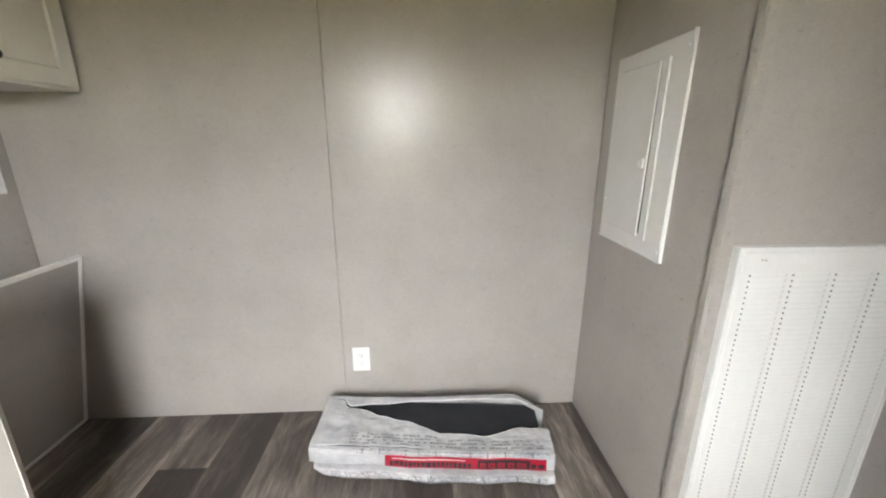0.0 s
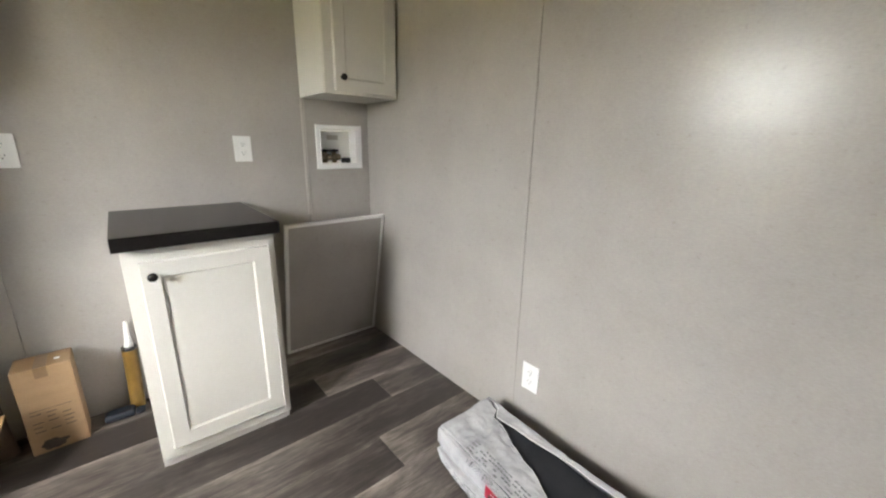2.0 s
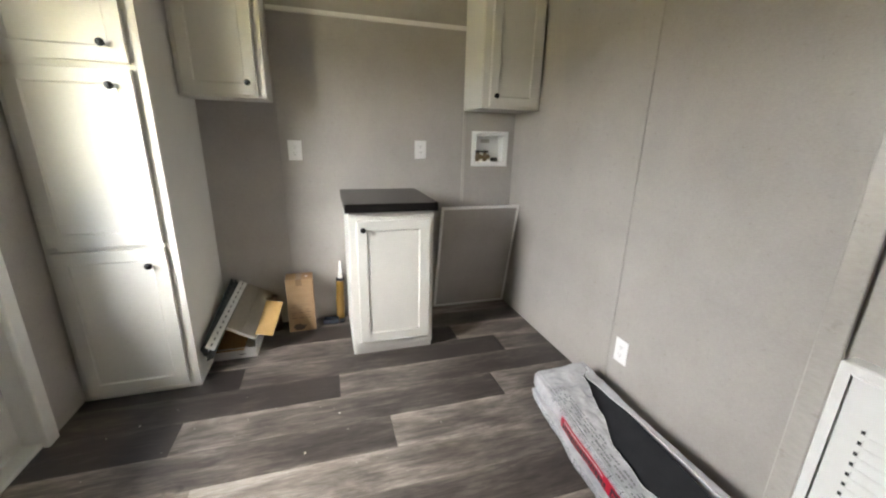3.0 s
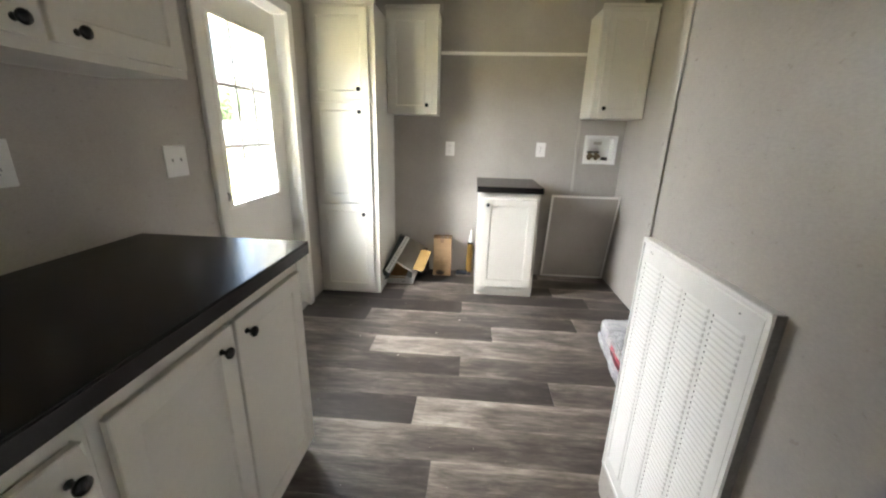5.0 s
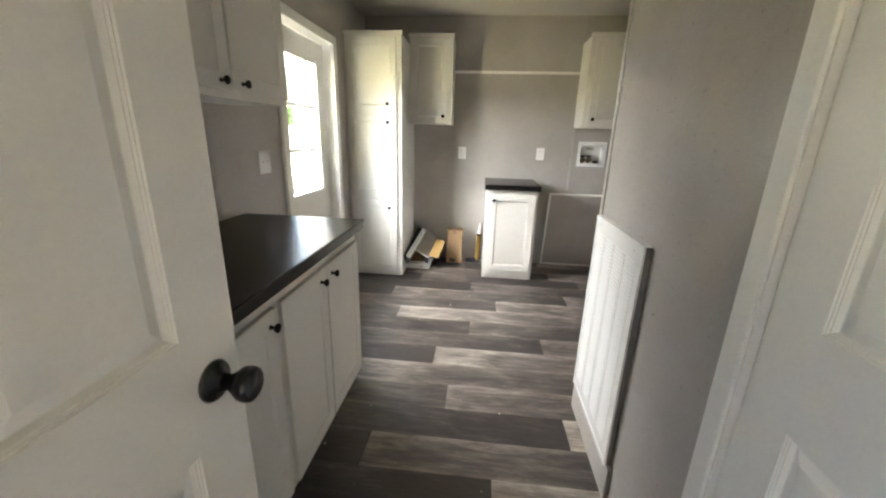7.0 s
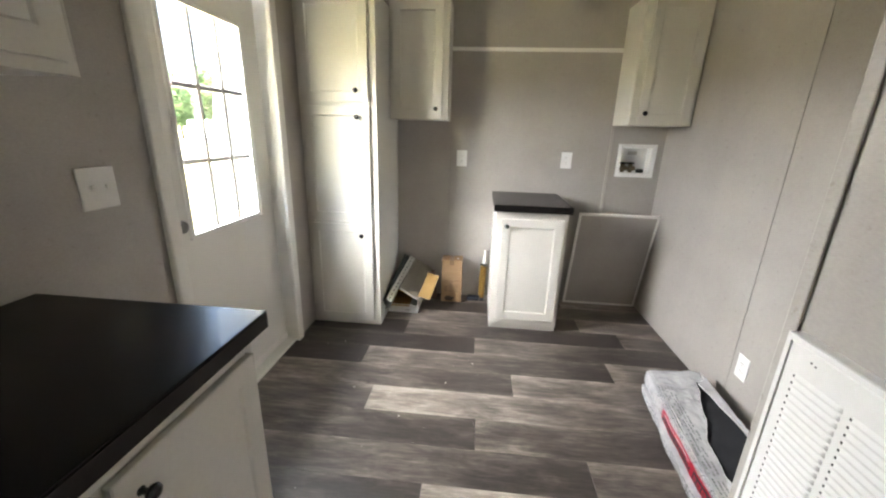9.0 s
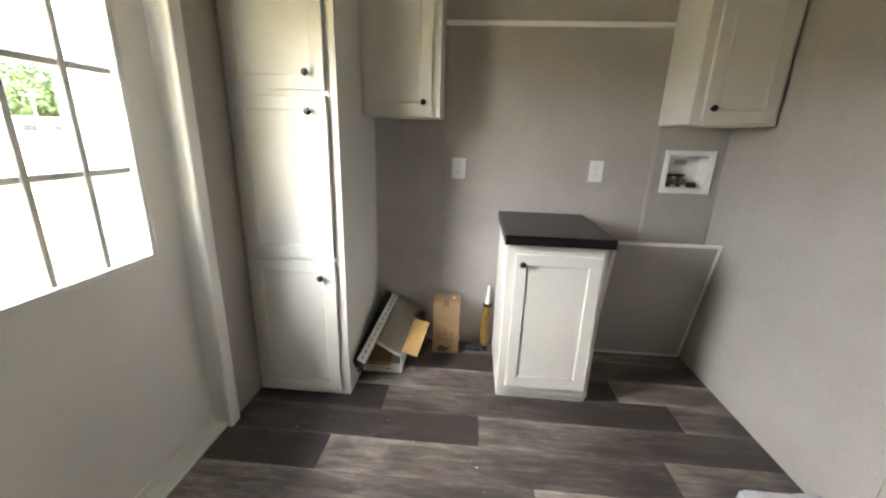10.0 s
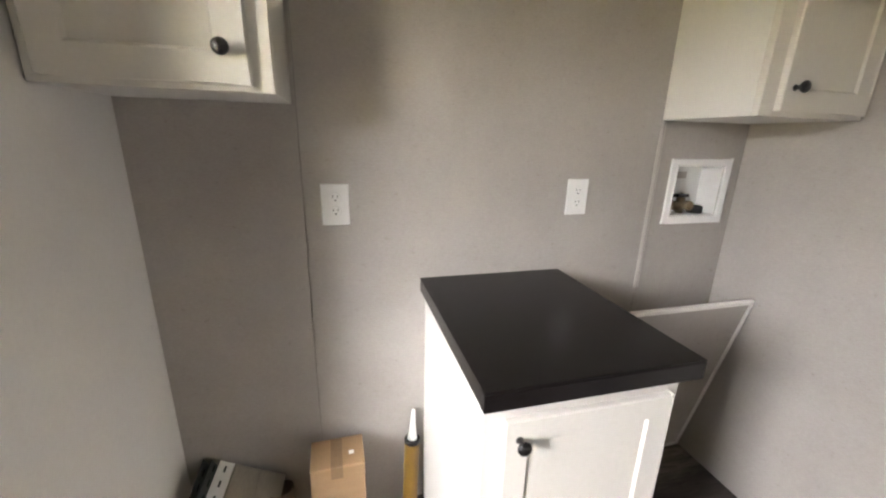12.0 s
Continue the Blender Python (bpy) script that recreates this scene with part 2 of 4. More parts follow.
CAR_PAINT = mottled("dark_car_paint", (0.02, 0.022, 0.026), (0.035, 0.037, 0.042), 2, 0.25)
RUBBER = mottled("rubber", (0.015, 0.015, 0.015), (0.03, 0.03, 0.03), 10, 0.8)
TINT = mottled("tinted_window", (0.02, 0.025, 0.03), (0.03, 0.035, 0.04), 2, 0.1)
SHEET_WHITE = mottled("white_plastic_sheet", (0.78, 0.78, 0.77), (0.84, 0.84, 0.83), 3, 0.5, fine=30, bump=0.1)
SHEET_WHITE.node_tree.nodes["Principled BSDF"].inputs["Transmission Weight"].default_value = 0.25
POLE_WOOD = mottled("weathered_pole", (0.14, 0.12, 0.10), (0.22, 0.19, 0.16), 2, 0.9)


# ---- mesh helpers ----
def mesh_of(bm, name, mat, smooth=False):
    bmesh.ops.recalc_face_normals(bm, faces=bm.faces)
    me = bpy.data.meshes.new(name)
    if smooth:
        for f in bm.faces:
            f.smooth = True
    bm.to_mesh(me)
    bm.free()
    me.materials.append(mat)
    return me


def part(name, bm, mat, parent=None, label="", smooth=False, m=None):
    ob = new(name, mesh_of(bm, name, mat, smooth))
    if parent:
        ob.parent = parent
    if m is not None:
        ob.matrix_local = m
    if label:
        tagged(ob, label)
    return ob


def thing(name, m, label, category, group="", kind=""):
    ob = new(name)
    ob.empty_display_size = 0.1
    ob.matrix_world = m
    return tagged(ob, label, category, group, kind)


def add_box(bm, x0, x1, y0, y1, z0, z1, bevel=0.0, segments=1):
    made = bmesh.ops.create_cube(bm, size=1)["verts"]
    for v in made:
        v.co = Vector(((x0 + x1) / 2 + v.co.x * (x1 - x0), (y0 + y1) / 2 + v.co.y * (y1 - y0), (z0 + z1) / 2 + v.co.z * (z1 - z0)))
    if bevel:
        edges = list({e for v in made for e in v.link_edges})
        bmesh.ops.bevel(bm, geom=edges, offset=bevel, segments=segments, profile=0.5, affect="EDGES")


def box(x0, x1, y0, y1, z0, z1, bevel=0.0, segments=1):
    bm = bmesh.new()
    add_box(bm, x0, x1, y0, y1, z0, z1, bevel, segments)
    return bm


def turned(profile, sides=20, m=None, bm=None):
    """A lathe about local z from (radius, z) pairs."""
    bm = bm or bmesh.new()
    rings = []
    for r, z in profile:
        rings.append([bm.verts.new((m or Matrix()) @ Vector((r * math.cos(2 * math.pi * k / sides), r * math.sin(2 * math.pi * k / sides), z))) for k in range(sides)])
    for a, b in zip(rings, rings[1:]):
        for k in range(sides):
            bm.faces.new((a[k], a[(k + 1) % sides], b[(k + 1) % sides], b[k]))
    bm.faces.new(rings[0])
    bm.faces.new(rings[-1])
    return bm


def sheet(us, zs, holes, depth):
    """A solid slab in the local xz plane, front at y 0, back at y depth; holes are (column, row) cells left open."""
    bm = bmesh.new()
    grid = [[[bm.verts.new((u, y, z)) for z in zs] for u in us] for y in (0.0, depth)]
    cells = {(i, j) for i in range(len(us) - 1) for j in range(len(zs) - 1)} - set(holes)
    for i, j in cells:
        for g, flip in ((grid[0], 0), (grid[1], 1)):
            loop = [g[i][j], g[i + 1][j], g[i + 1][j + 1], g[i][j + 1]]
            bm.faces.new(loop[::-1] if flip else loop)
        for (di, dj), (a, b) in {(-1, 0): ((i, j), (i, j + 1)), (1, 0): ((i + 1, j), (i + 1, j + 1)), (0, -1): ((i, j), (i + 1, j)), (0, 1): ((i, j + 1), (i + 1, j + 1))}.items():
            if (i + di, j + dj) not in cells:
                bm.faces.new((grid[0][a[0]][a[1]], grid[0][b[0]][b[1]], grid[1][b[0]][b[1]], grid[1][a[0]][a[1]]))
    loose = [v for v in bm.verts if not v.link_faces]
    bmesh.ops.delete(bm, geom=loose, context="VERTS")
    return bm


def panelled(us, zs, panels, depth, steps, both=False):
    """A door slab whose given cells are sunk and raised again by steps of (inset, depth)."""
    bm = sheet(us, zs, [], depth)
    bm.faces.ensure_lookup_table()
    for side in (0.0, depth) if both else (0.0,):
        for i, j in panels:
            mid = Vector(((us[i] + us[i + 1]) / 2, side, (zs[j] + zs[j + 1]) / 2))
            face = min(bm.faces, key=lambda f: (f.calc_center_median() - mid).length)
            for inset, sink in steps:
                bmesh.ops.inset_individual(bm, faces=[face], thickness=inset, depth=0)
                way = Vector((0, 1 if side == 0 else -1, 0)) * sink
                for v in face.verts:
                    v.co += way
    return bm


def soften(bm, offset, angle=0.6):
    """Small bevels on the sharp outer edges."""
    edges = [e for e in bm.edges if len(e.link_faces) == 2 and e.calc_face_angle(0) > angle]
    bmesh.ops.bevel(bm, geom=edges, offset=offset, segments=1, profile=0.5, affect="EDGES")
    return bm


def tube(points, radius, sides=8):
    bm = bmesh.new()
    rings = []
    for k, p in enumerate(points):
        p = Vector(p)
        d = (Vector(points[min(k + 1, len(points) - 1)]) - Vector(points[max(k - 1, 0)])).normalized()
        side = d.cross(Vector((0.13, 0.21, 0.97))).normalized()
        up = side.cross(d)
        rings.append([bm.verts.new(p + radius * (math.cos(2 * math.pi * i / sides) * side + math.sin(2 * math.pi * i / sides) * up)) for i in range(sides)])
    for a, b in zip(rings, rings[1:]):
        for i in range(sides):
            bm.faces.new((a[i], a[(i + 1) % sides], b[(i + 1) % sides], b[i]))
    bm.faces.new(rings[0])
    bm.faces.new(rings[-1])
    return bm


def facing(x, y, z=0.0, way="S"):
    """Where local -y points: S, N, E or W."""
    return pose(x, y, z, 0, 0, {"S": 0, "E": 90, "N": 180, "W": -90}[way])


# ---- the room: outer walls x -0.545..3.76, y 0.525..3.01, closet block from x 1.775, y 2.29 ----
WEST, NORTH, SOUTH, EAST, TOP = -0.545, 3.01, 0.525, 3.76, 2.415
CORNER_X, CORNER_Y = 1.780, 2.288
BOARD = 0.010


def wall(name, m, us, zs, holes, thick, boards, label):
    """A wall core behind separate vinyl boards, each given by its own cuts and holes."""
    core = new(name, mesh_of(sheet(us, zs, holes, thick), name, GYPSUM))
    core.matrix_world = m @ Matrix.Translation((0, BOARD, 0))
    tagged(core, label, "wall", kind="structure")
    for bu, bz, bh in boards:
        part("wall_panel", soften(sheet(bu, bz, bh, BOARD - 0.0005), 0.0008), WALLBOARD, core, m=Matrix.Translation((0, -BOARD, 0)))
    return core


g = 0.0013
Z0, Z1 = 0.001, TOP
west_holes_u = [2.712 - SOUTH, 2.934 - SOUTH]
wall("wall_west", facing(WEST, SOUTH, 0, "E"), [-0.15, west_holes_u[0], west_holes_u[1], NORTH - SOUTH + 0.15], [-0.02, 1.088, 1.275, TOP + 0.1], [(1, 1)], 0.11,
     [([0.002, 1.433 - SOUTH - g], [Z0, Z1], []), ([1.433 - SOUTH + g, 2.626 - SOUTH - g], [Z0, Z1], []),
      ([2.626 - SOUTH + g, *west_holes_u, NORTH - SOUTH - 0.001], [Z0, 1.088, 1.275, Z1], [(1, 1)])],
     "grey-taupe vinyl wallboard wall behind the laundry cabinets")
wall("wall_north", facing(WEST, NORTH), [0, EAST - WEST + 0.15], [-0.02, TOP + 0.1], [], 0.12,
     [([0.001, 0.668 - WEST - g], [Z0, Z1], []), ([0.668 - WEST + g, CORNER_X - WEST - 0.001], [Z0, Z1], [])],
     "long grey-taupe vinyl wallboard wall with a seam")
wall("wall_south", facing(EAST, SOUTH, 0, "N"), [-0.15, EAST - 1.235, EAST - 0.345, EAST - WEST + 0.11], [-0.02, 1.99, TOP + 0.1], [(1, 0)], 0.13,
     [([0.001, EAST - 2.43 - g], [Z0, Z1], []), ([EAST - 2.43 + g, EAST - 1.235], [Z0, Z1], []),
      ([EAST - 1.235 + g, EAST - 0.345 - g], [1.99, Z1], []), ([EAST - 0.345, EAST - WEST - 0.001], [Z0, Z1], [])],
     "grey-taupe vinyl wallboard wall with the entry door opening")
wall("wall_closet_side", facing(CORNER_X, NORTH - 0.001, 0, "W"), [0.0, NORTH - CORNER_Y - 0.10], [-0.02, TOP], [], 0.08,
     [([0.002, NORTH - CORNER_Y - 0.002], [Z0, Z1], [])], "short grey-taupe closet wall with the breaker panel")
wall("wall_closet_front", facing(CORNER_X + 0.011, CORNER_Y), [0.0, 1.000, 1.765, EAST - CORNER_X - 0.012], [-0.02, 2.05, TOP], [(1, 0)], 0.085,
     [([0.0, 1.000], [Z0, Z1], []), ([1.000 + g, 1.765 - g], [2.05, Z1], []), ([1.765, EAST - CORNER_X - 0.013], [Z0, Z1], [])],
     "grey-taupe closet wall with return-air grille and door")
wall("wall_east", facing(EAST, NORTH + 0.1, 0, "W"), [0.0, 0.99, 1.78, NORTH - SOUTH + 0.24], [-0.02, 2.05, TOP + 0.1], [(1, 0)], 0.11,
     [([0.823, 0.99], [Z0, Z1], []), ([0.99 + g, 1.78 - g], [2.05, Z1], []), ([1.78, NORTH - SOUTH + 0.098], [Z0, Z1], [])],
     "grey-taupe vinyl wallboard wall with an inner doorway")

ceiling = new("ceiling", mesh_of(box(WEST - 0.1, 6.1, SOUTH - 0.13, NORTH + 0.12, TOP + 0.002, TOP + 0.09), "ceiling", CEILING))
tagged(ceiling, "off-white lightly textured flat ceiling", "ceiling", kind="structure")

# passage behind the inner doorway, closing the place
hall = new("wall_passage", mesh_of(sheet([0, 2.601], [-0.02, TOP], [], 0.1), "wall_passage", WALLBOARD))
hall.matrix_world = facing(5.9, NORTH + 0.1, 0, "W")
tagged(hall, "plain grey-taupe end wall of the passage beyond", "wall", kind="structure")
for y, way, nm in ((NORTH + 0.0, "S", "wall_passage_north"), (SOUTH, "N", "wall_passage_south")):
    # the south wall's opening is unseen, added so daylight brightens the room's east end
    side = new(nm, mesh_of(sheet([0, 0.55, 1.60, 2.03], [-0.02, 0.9, 2.0, TOP], [(1, 1)] if way == "N" else [], 0.1), nm, WALLBOARD))
    side.matrix_world = facing(EAST + 0.112 if way == "S" else EAST + 0.112 + 2.03, y, 0, way)
    tagged(side, "plain grey-taupe side wall of the passage", "wall", kind="structure")

# trims
batten = new("trim", mesh_of(box(0, 0.022, -0.004, 0.0, 0.812, 1.428, 0.001), "trim", TRIM_GREY))
batten.matrix_world = facing(WEST, 2.616, 0, "E")
tagged(batten, "narrow wallboard batten over a seam", "trim", kind="structure")
lip = new("trim", mesh_of(box(0.009, 0.013, -0.007, -0.004, 0.813, 1.428, 0.0008), "trim", WALLBOARD))
lip.matrix_world = facing(WEST, 2.616, 0, "E")
tagged(lip, "raised rib of the wall batten", "trim", kind="structure")
strip_face = new("trim", mesh_of(box(CORNER_X - 0.013, CORNER_X + 0.0185, CORNER_Y - 0.007, CORNER_Y - 0.0005, 0.0, TOP, 0.003, 2), "trim", WALLBOARD))
tagged(strip_face, "proud grey-taupe corner moulding on the closet wall", "trim", kind="structure")
strip_side = new("trim", mesh_of(box(CORNER_X - 0.013, CORNER_X - 0.0005, CORNER_Y, CORNER_Y + 0.024, 0.0, TOP, 0.003, 2), "trim", WALLBOARD))
tagged(strip_side, "side leaf of the closet wall's corner moulding", "trim", kind="structure")
base = new("baseboard", mesh_of(box(CORNER_X + 0.019, 2.345, CORNER_Y - 0.016, CORNER_Y - 0.001, 0.001, 0.146, 0.002), "baseboard", WALLBOARD))
tagged(base, "grey-taupe plinth board under the grille", "baseboard", kind="structure")


# ---- cabinets ----
KNOB_MESH = mesh_of(turned([(0.0075, 0.0), (0.0085, 0.002), (0.0055, 0.006), (0.006, 0.014), (0.013, 0.019), (0.0155, 0.024), (0.014, 0.029), (0.007, 0.032), (0.0005, 0.0325)], 20, pose(0, 0, 0, 90)), "knob", BLACK_METAL, True)


def shaker_door(parent, x0, x1, z0, z1, knob_x, knob_z, front=-0.019):
    """A recessed-panel door lying on the cabinet's front, with its knob."""
    w, h, s = x1 - x0, z1 - z0, 0.056
    bm = panelled([0, s, w - s, w], [0, s, h - s, h], [(1, 1)], 0.0185, [(0.0012, 0.0058), (0.0010, 0.0004)])
    d = part("door", soften(bm, 0.0028, 0.9), CREAM, parent, m=Matrix.Translation((x0, front, z0)))
    k = new("knob", KNOB_MESH)
    k.parent = d
    k.matrix_local = Matrix.Translation((knob_x - x0, 0, knob_z - z0))
    tagged(k, "round black metal knob")
    return d


def sheet_side(x0, x1, y0, y1, toe, h):
    """A side panel with the toe-kick notch cut from its foot."""
    bm = bmesh.new()
    outline = [(y0, toe), (0.026, toe), (0.026, 0.0005), (y1, 0.0005), (y1, h), (y0, h)]
    a, b = [[bm.verts.new((x, y, z)) for y, z in outline] for x in (x0, x1)]
    bm.faces.new(a)
    bm.faces.new(b)
    for i in range(6):
        j = (i + 1) % 6
        bm.faces.new((a[i], a[j], b[j], b[i]))
    return bm


def cabinet(name, m, w, h, d, doors, label, category, bottom=0.0, toe=0.0, stile=0.035, crown=False, group="", rails=()):
    """A cabinet whose face frame lies at y 0 and whose box runs back to y d."""
    cab = thing(name, m, label, category, group)
    t = 0.014
    floor_z = bottom + toe + (0.0 if bottom else 0.012)
    for x0, x1 in ((0, t), (w - t, w)):
        if toe:
            part("side_panel", sheet_side(x0, x1, 0.0205, d, toe, h), SIDE_PAINT, cab)
        else:
            part("side_panel", box(x0, x1, 0.0205, d, bottom, h, 0.001), SIDE_PAINT, cab)
    part("bottom_panel", box(t + 0.0005, w - t - 0.0005, 0.0205, d - 0.0065, floor_z, floor_z + t), SIDE_PAINT, cab)
    part("top_panel", box(t + 0.0005, w - t - 0.0005, 0.0205, d - 0.0065, h - t, h), SIDE_PAINT, cab)
    part("back_panel", box(t + 0.0005, w - t - 0.0005, d - 0.006, d, floor_z, h), SIDE_PAINT, cab)
    zb = bottom + toe
    fr = sheet([0, stile, w - stile, w], [zb, zb + 0.05, h - 0.06, h], [(1, 1)], 0.02)
    part("face_frame", soften(fr, 0.0012), CREAM, cab)
    for z in rails:
        part("rail", box(stile, w - stile, 0.0005, 0.02, z - 0.02, z + 0.02, 0.001), CREAM, cab)
    if len(doors) == 2 and doors[0][2] == doors[1][2]:
        part("mid_stile", box(w / 2 - 0.02, w / 2 + 0.02, 0.0005, 0.02, zb + 0.0505, h - 0.0605, 0.001), CREAM, cab)
    if toe:
        part("toe_kick", box(t + 0.0005, w - t - 0.0005, 0.022, 0.034, 0.001, toe - 0.001, 0.0), CREAM, cab)
    if crown:
        part("crown", soften(sheet([-0.006, w + 0.006], [h + 0.0005, h + 0.022], [], 0.03), 0.004), CREAM, cab, m=Matrix.Translation((0, -0.012, 0)))
    for x0, x1, z0, z1, kx, kz in doors:
        shaker_door(cab, x0, x1, z0, z1, kx, kz)
    return cab


def worktop(name, m, w, d, label):
    ob = thing(name, m, label, "countertop")
    part("top", box(0, w, 0, d, 0.0415, 0.0445 + 0.002, 0.0015), BLACK_TOP, ob)
    part("front_edge", box(0, w, -0.0005, 0.022, 0, 0.041, 0.002), BLACK_TOP, ob)
    part("core", box(0.001, w - 0.001, 0.0225, d, 0.002, 0.041), BLACK_TOP, ob)
    return ob


# tall pantry cabinet in the south-west corner, doors towards the room
cabinet("pantry_cabinet", facing(0.083, 0.529, 0, "E"), 0.488, 2.118, 0.083 - WEST - 0.002,
        [(0.022, 0.442, 0.032, 0.742, 0.378, 0.668), (0.022, 0.442, 0.765, 1.482, 0.372, 1.42), (0.022, 0.442, 1.508, 2.09, 0.372, 1.572)],
        "tall cream pantry cabinet with three shaker doors", "cabinet", crown=True, stile=0.05, rails=(0.753, 1.495))
cabinet("wall_cabinet", facing(-0.268, 1.022, 0, "E"), 0.400, 2.180, -0.268 - WEST - 0.002,
        [(0.022, 0.360, 1.438, 2.150, 0.322, 1.497)], "cream single-door wall cabinet beside the pantry", "cabinet", bottom=1.427, crown=True, stile=0.046)
cabinet("wall_cabinet", facing(-0.222, 2.618, 0, "E"), 0.388, 2.180, -0.222 - WEST - 0.002,
        [(0.045, 0.366, 1.438, 2.150, 0.078, 1.497)], "cream single-door wall cabinet over the washer box", "cabinet", bottom=1.427, crown=True, stile=0.056)
cabinet("base_cabinet", facing(0.018, 1.792, 0, "E"), 0.468, 0.864, 0.018 - WEST - 0.002,
        [(0.040, 0.440, 0.095, 0.815, 0.072, 0.770)], "narrow cream base cabinet with one shaker door", "cabinet", toe=0.045, stile=0.045)
worktop("countertop", facing(0.060, 1.774, 0.8645, "E"), 0.502, 0.060 - WEST - 0.002, "black laminate countertop on the narrow base cabinet")

# south run: origin at its east end, fronts towards north
FRONT_S, UPPER_S = 1.112, 0.808
for x_hi, w, doors, lab in (
        (2.490, 0.788, [(0.022, 0.370, 0.075, 0.804, 0.318, 0.754), (0.386, 0.766, 0.075, 0.804, 0.428, 0.754)], "two-door cream base cabinet under the long counter"),
        (3.226, 0.734, [(0.022, 0.352, 0.075, 0.804, 0.07, 0.754), (0.368, 0.712, 0.075, 0.804, 0.679, 0.754)], "cream base cabinet under the long counter, beside the door")):
    cabinet("base_cabinet", facing(x_hi, FRONT_S, 0, "N"), w, 0.864, FRONT_S - SOUTH - 0.002, doors, lab, "cabinet", toe=0.045, stile=0.035, group="base cabinets on the south wall")
worktop("countertop", facing(3.232, 1.162, 0.8645, "N"), 3.232 - 1.692, 1.162 - SOUTH - 0.002, "long black laminate countertop along the south wall")
for x_hi, w, doors, lab in (
        (2.490, 0.790, [(0.022, 0.359, 1.462, 2.150, 0.304, 1.491), (0.375, 0.768, 1.462, 2.150, 0.429, 1.491)], "two-door cream wall cabinet over the long counter"),
        (3.230, 0.738, [(0.022, 0.360, 1.462, 2.150, 0.300, 1.491), (0.378, 0.716, 1.462, 2.150, 0.438, 1.491)], "two-door cream wall cabinet over the long counter")):
    cabinet("wall_cabinet", facing(x_hi, UPPER_S, 0, "N"), w, 2.180, UPPER_S - SOUTH - 0.002, doors, lab, "cabinet", bottom=1.437, crown=True, group="wall cabinets on the south wall")

# white shelf cleat between the wall cabinets
cleat = thing("wall_cleat", facing(WEST, 1.426, 1.913, "E"), "white painted wooden shelf cleat fixed to the wall", "cleat")
part("strip", box(0, 1.188, -0.019, 0.0, 0, 0.024, 0.002), WHITE, cleat)


# ---- doors ----
def six_panel(w, h):
    s, mid = 0.112, w / 2
    us = [0, s, mid - 0.05, mid + 0.05, w - s, w]
    zs = [0, 0.235, 0.840, 1.032, 1.600, 1.705, 1.915, h]
    cells = [(i, j) for i in (1, 3) for j in (1, 3, 5)]
    return panelled(us, zs, cells, 0.035, [(0.002, 0.003), (0.003, 0.0), (0.002, 0.003), (0.003, 0.0), (0.008, 0.006), (0.004, 0.0), (0.028, -0.008)], both=True)


def round_knob(parent, m, label):
    rose = part("rose", turned([(0.033, 0), (0.034, 0.003), (0.030, 0.009), (0.016, 0.013), (0.0145, 0.02)], 28), BLACK_METAL, parent, label, True, m)
    part("knob", turned([(0.013, 0.02), (0.0135, 0.032), (0.019, 0.040), (0.0265, 0.050), (0.0285, 0.060), (0.0265, 0.068), (0.021, 0.072), (0.001, 0.0725)], 28), BLACK_METAL, rose, "", True)
    return rose


def casing(name, m, w, h, width, thick, mat, label):
    """Three mitre-free casing boards round an opening w by h; local x from 0 to w."""
    ob = thing(name, m, label, "door casing", kind="structure")
    for x0, x1, z0, z1 in ((-width, 0, 0.001, h + width), (w, w + width, 0.001, h + width), (0.0005, w - 0.0005, h, h + width)):
        part("casing_board", box(x0, x1, -thick, -0.0005, z0, z1, thick * 0.3, 3), mat, ob)
    return ob


# open six-panel door, swung into the room, parallel to the counter
inner = thing("door_2", facing(2.985 + 0.762, 1.340, 0.008, "N"), "white six-panel interior door standing open", "door", kind="structure")
leaf = part("leaf", soften(six_panel(0.762, 2.03), 0.0015, 1.2), DOOR_PAINT, inner)
round_knob(leaf, pose(0.762 - 0.062, 0.0, 0.938, 90), "round black door knob with rose")
round_knob(leaf, pose(0.762 - 0.062, 0.035, 0.938, -90), "round black door knob with rose")
part("latch_plate", box(0.7625, 0.764, 0.006, 0.029, 0.905, 0.965, 0.0005), BLACK_METAL, leaf)
for z in (0.2, 1.0, 1.8):
    part("hinge", turned([(0.007, 0), (0.007, 0.09)], 10, Matrix.Translation((-0.006, 0.0, z))), BLACK_METAL, inner)
casing("trim_inner_doorway", facing(EAST, 2.12, 0, "W"), 0.79, 2.05, 0.057, 0.012, WHITE, "white casing round the inner doorway")

# closed six-panel closet door, set back in its frame
closet = thing("door_3", facing(2.811, CORNER_Y + 0.009, 0.008), "white six-panel closet door, closed", "door", kind="structure")
part("leaf", soften(six_panel(0.711, 2.03), 0.0015, 1.2), DOOR_PAINT, closet)
jamb = new("trim_closet_jamb", mesh_of(sheet([2.793, 2.806, 3.5265, 3.5535], [0.001, 2.042, 2.05], [(1, 0)], 0.1), "trim_closet_jamb", WHITE))
jamb.matrix_world = Matrix.Translation((0, CORNER_Y - 0.004, 0))
tagged(jamb, "white closet door jamb", "door jamb", kind="structure")
casing("trim_closet_casing", facing(2.800, CORNER_Y - 0.0005), 0.740, 2.05, 0.057, 0.011, WHITE, "white casing round the closet door")

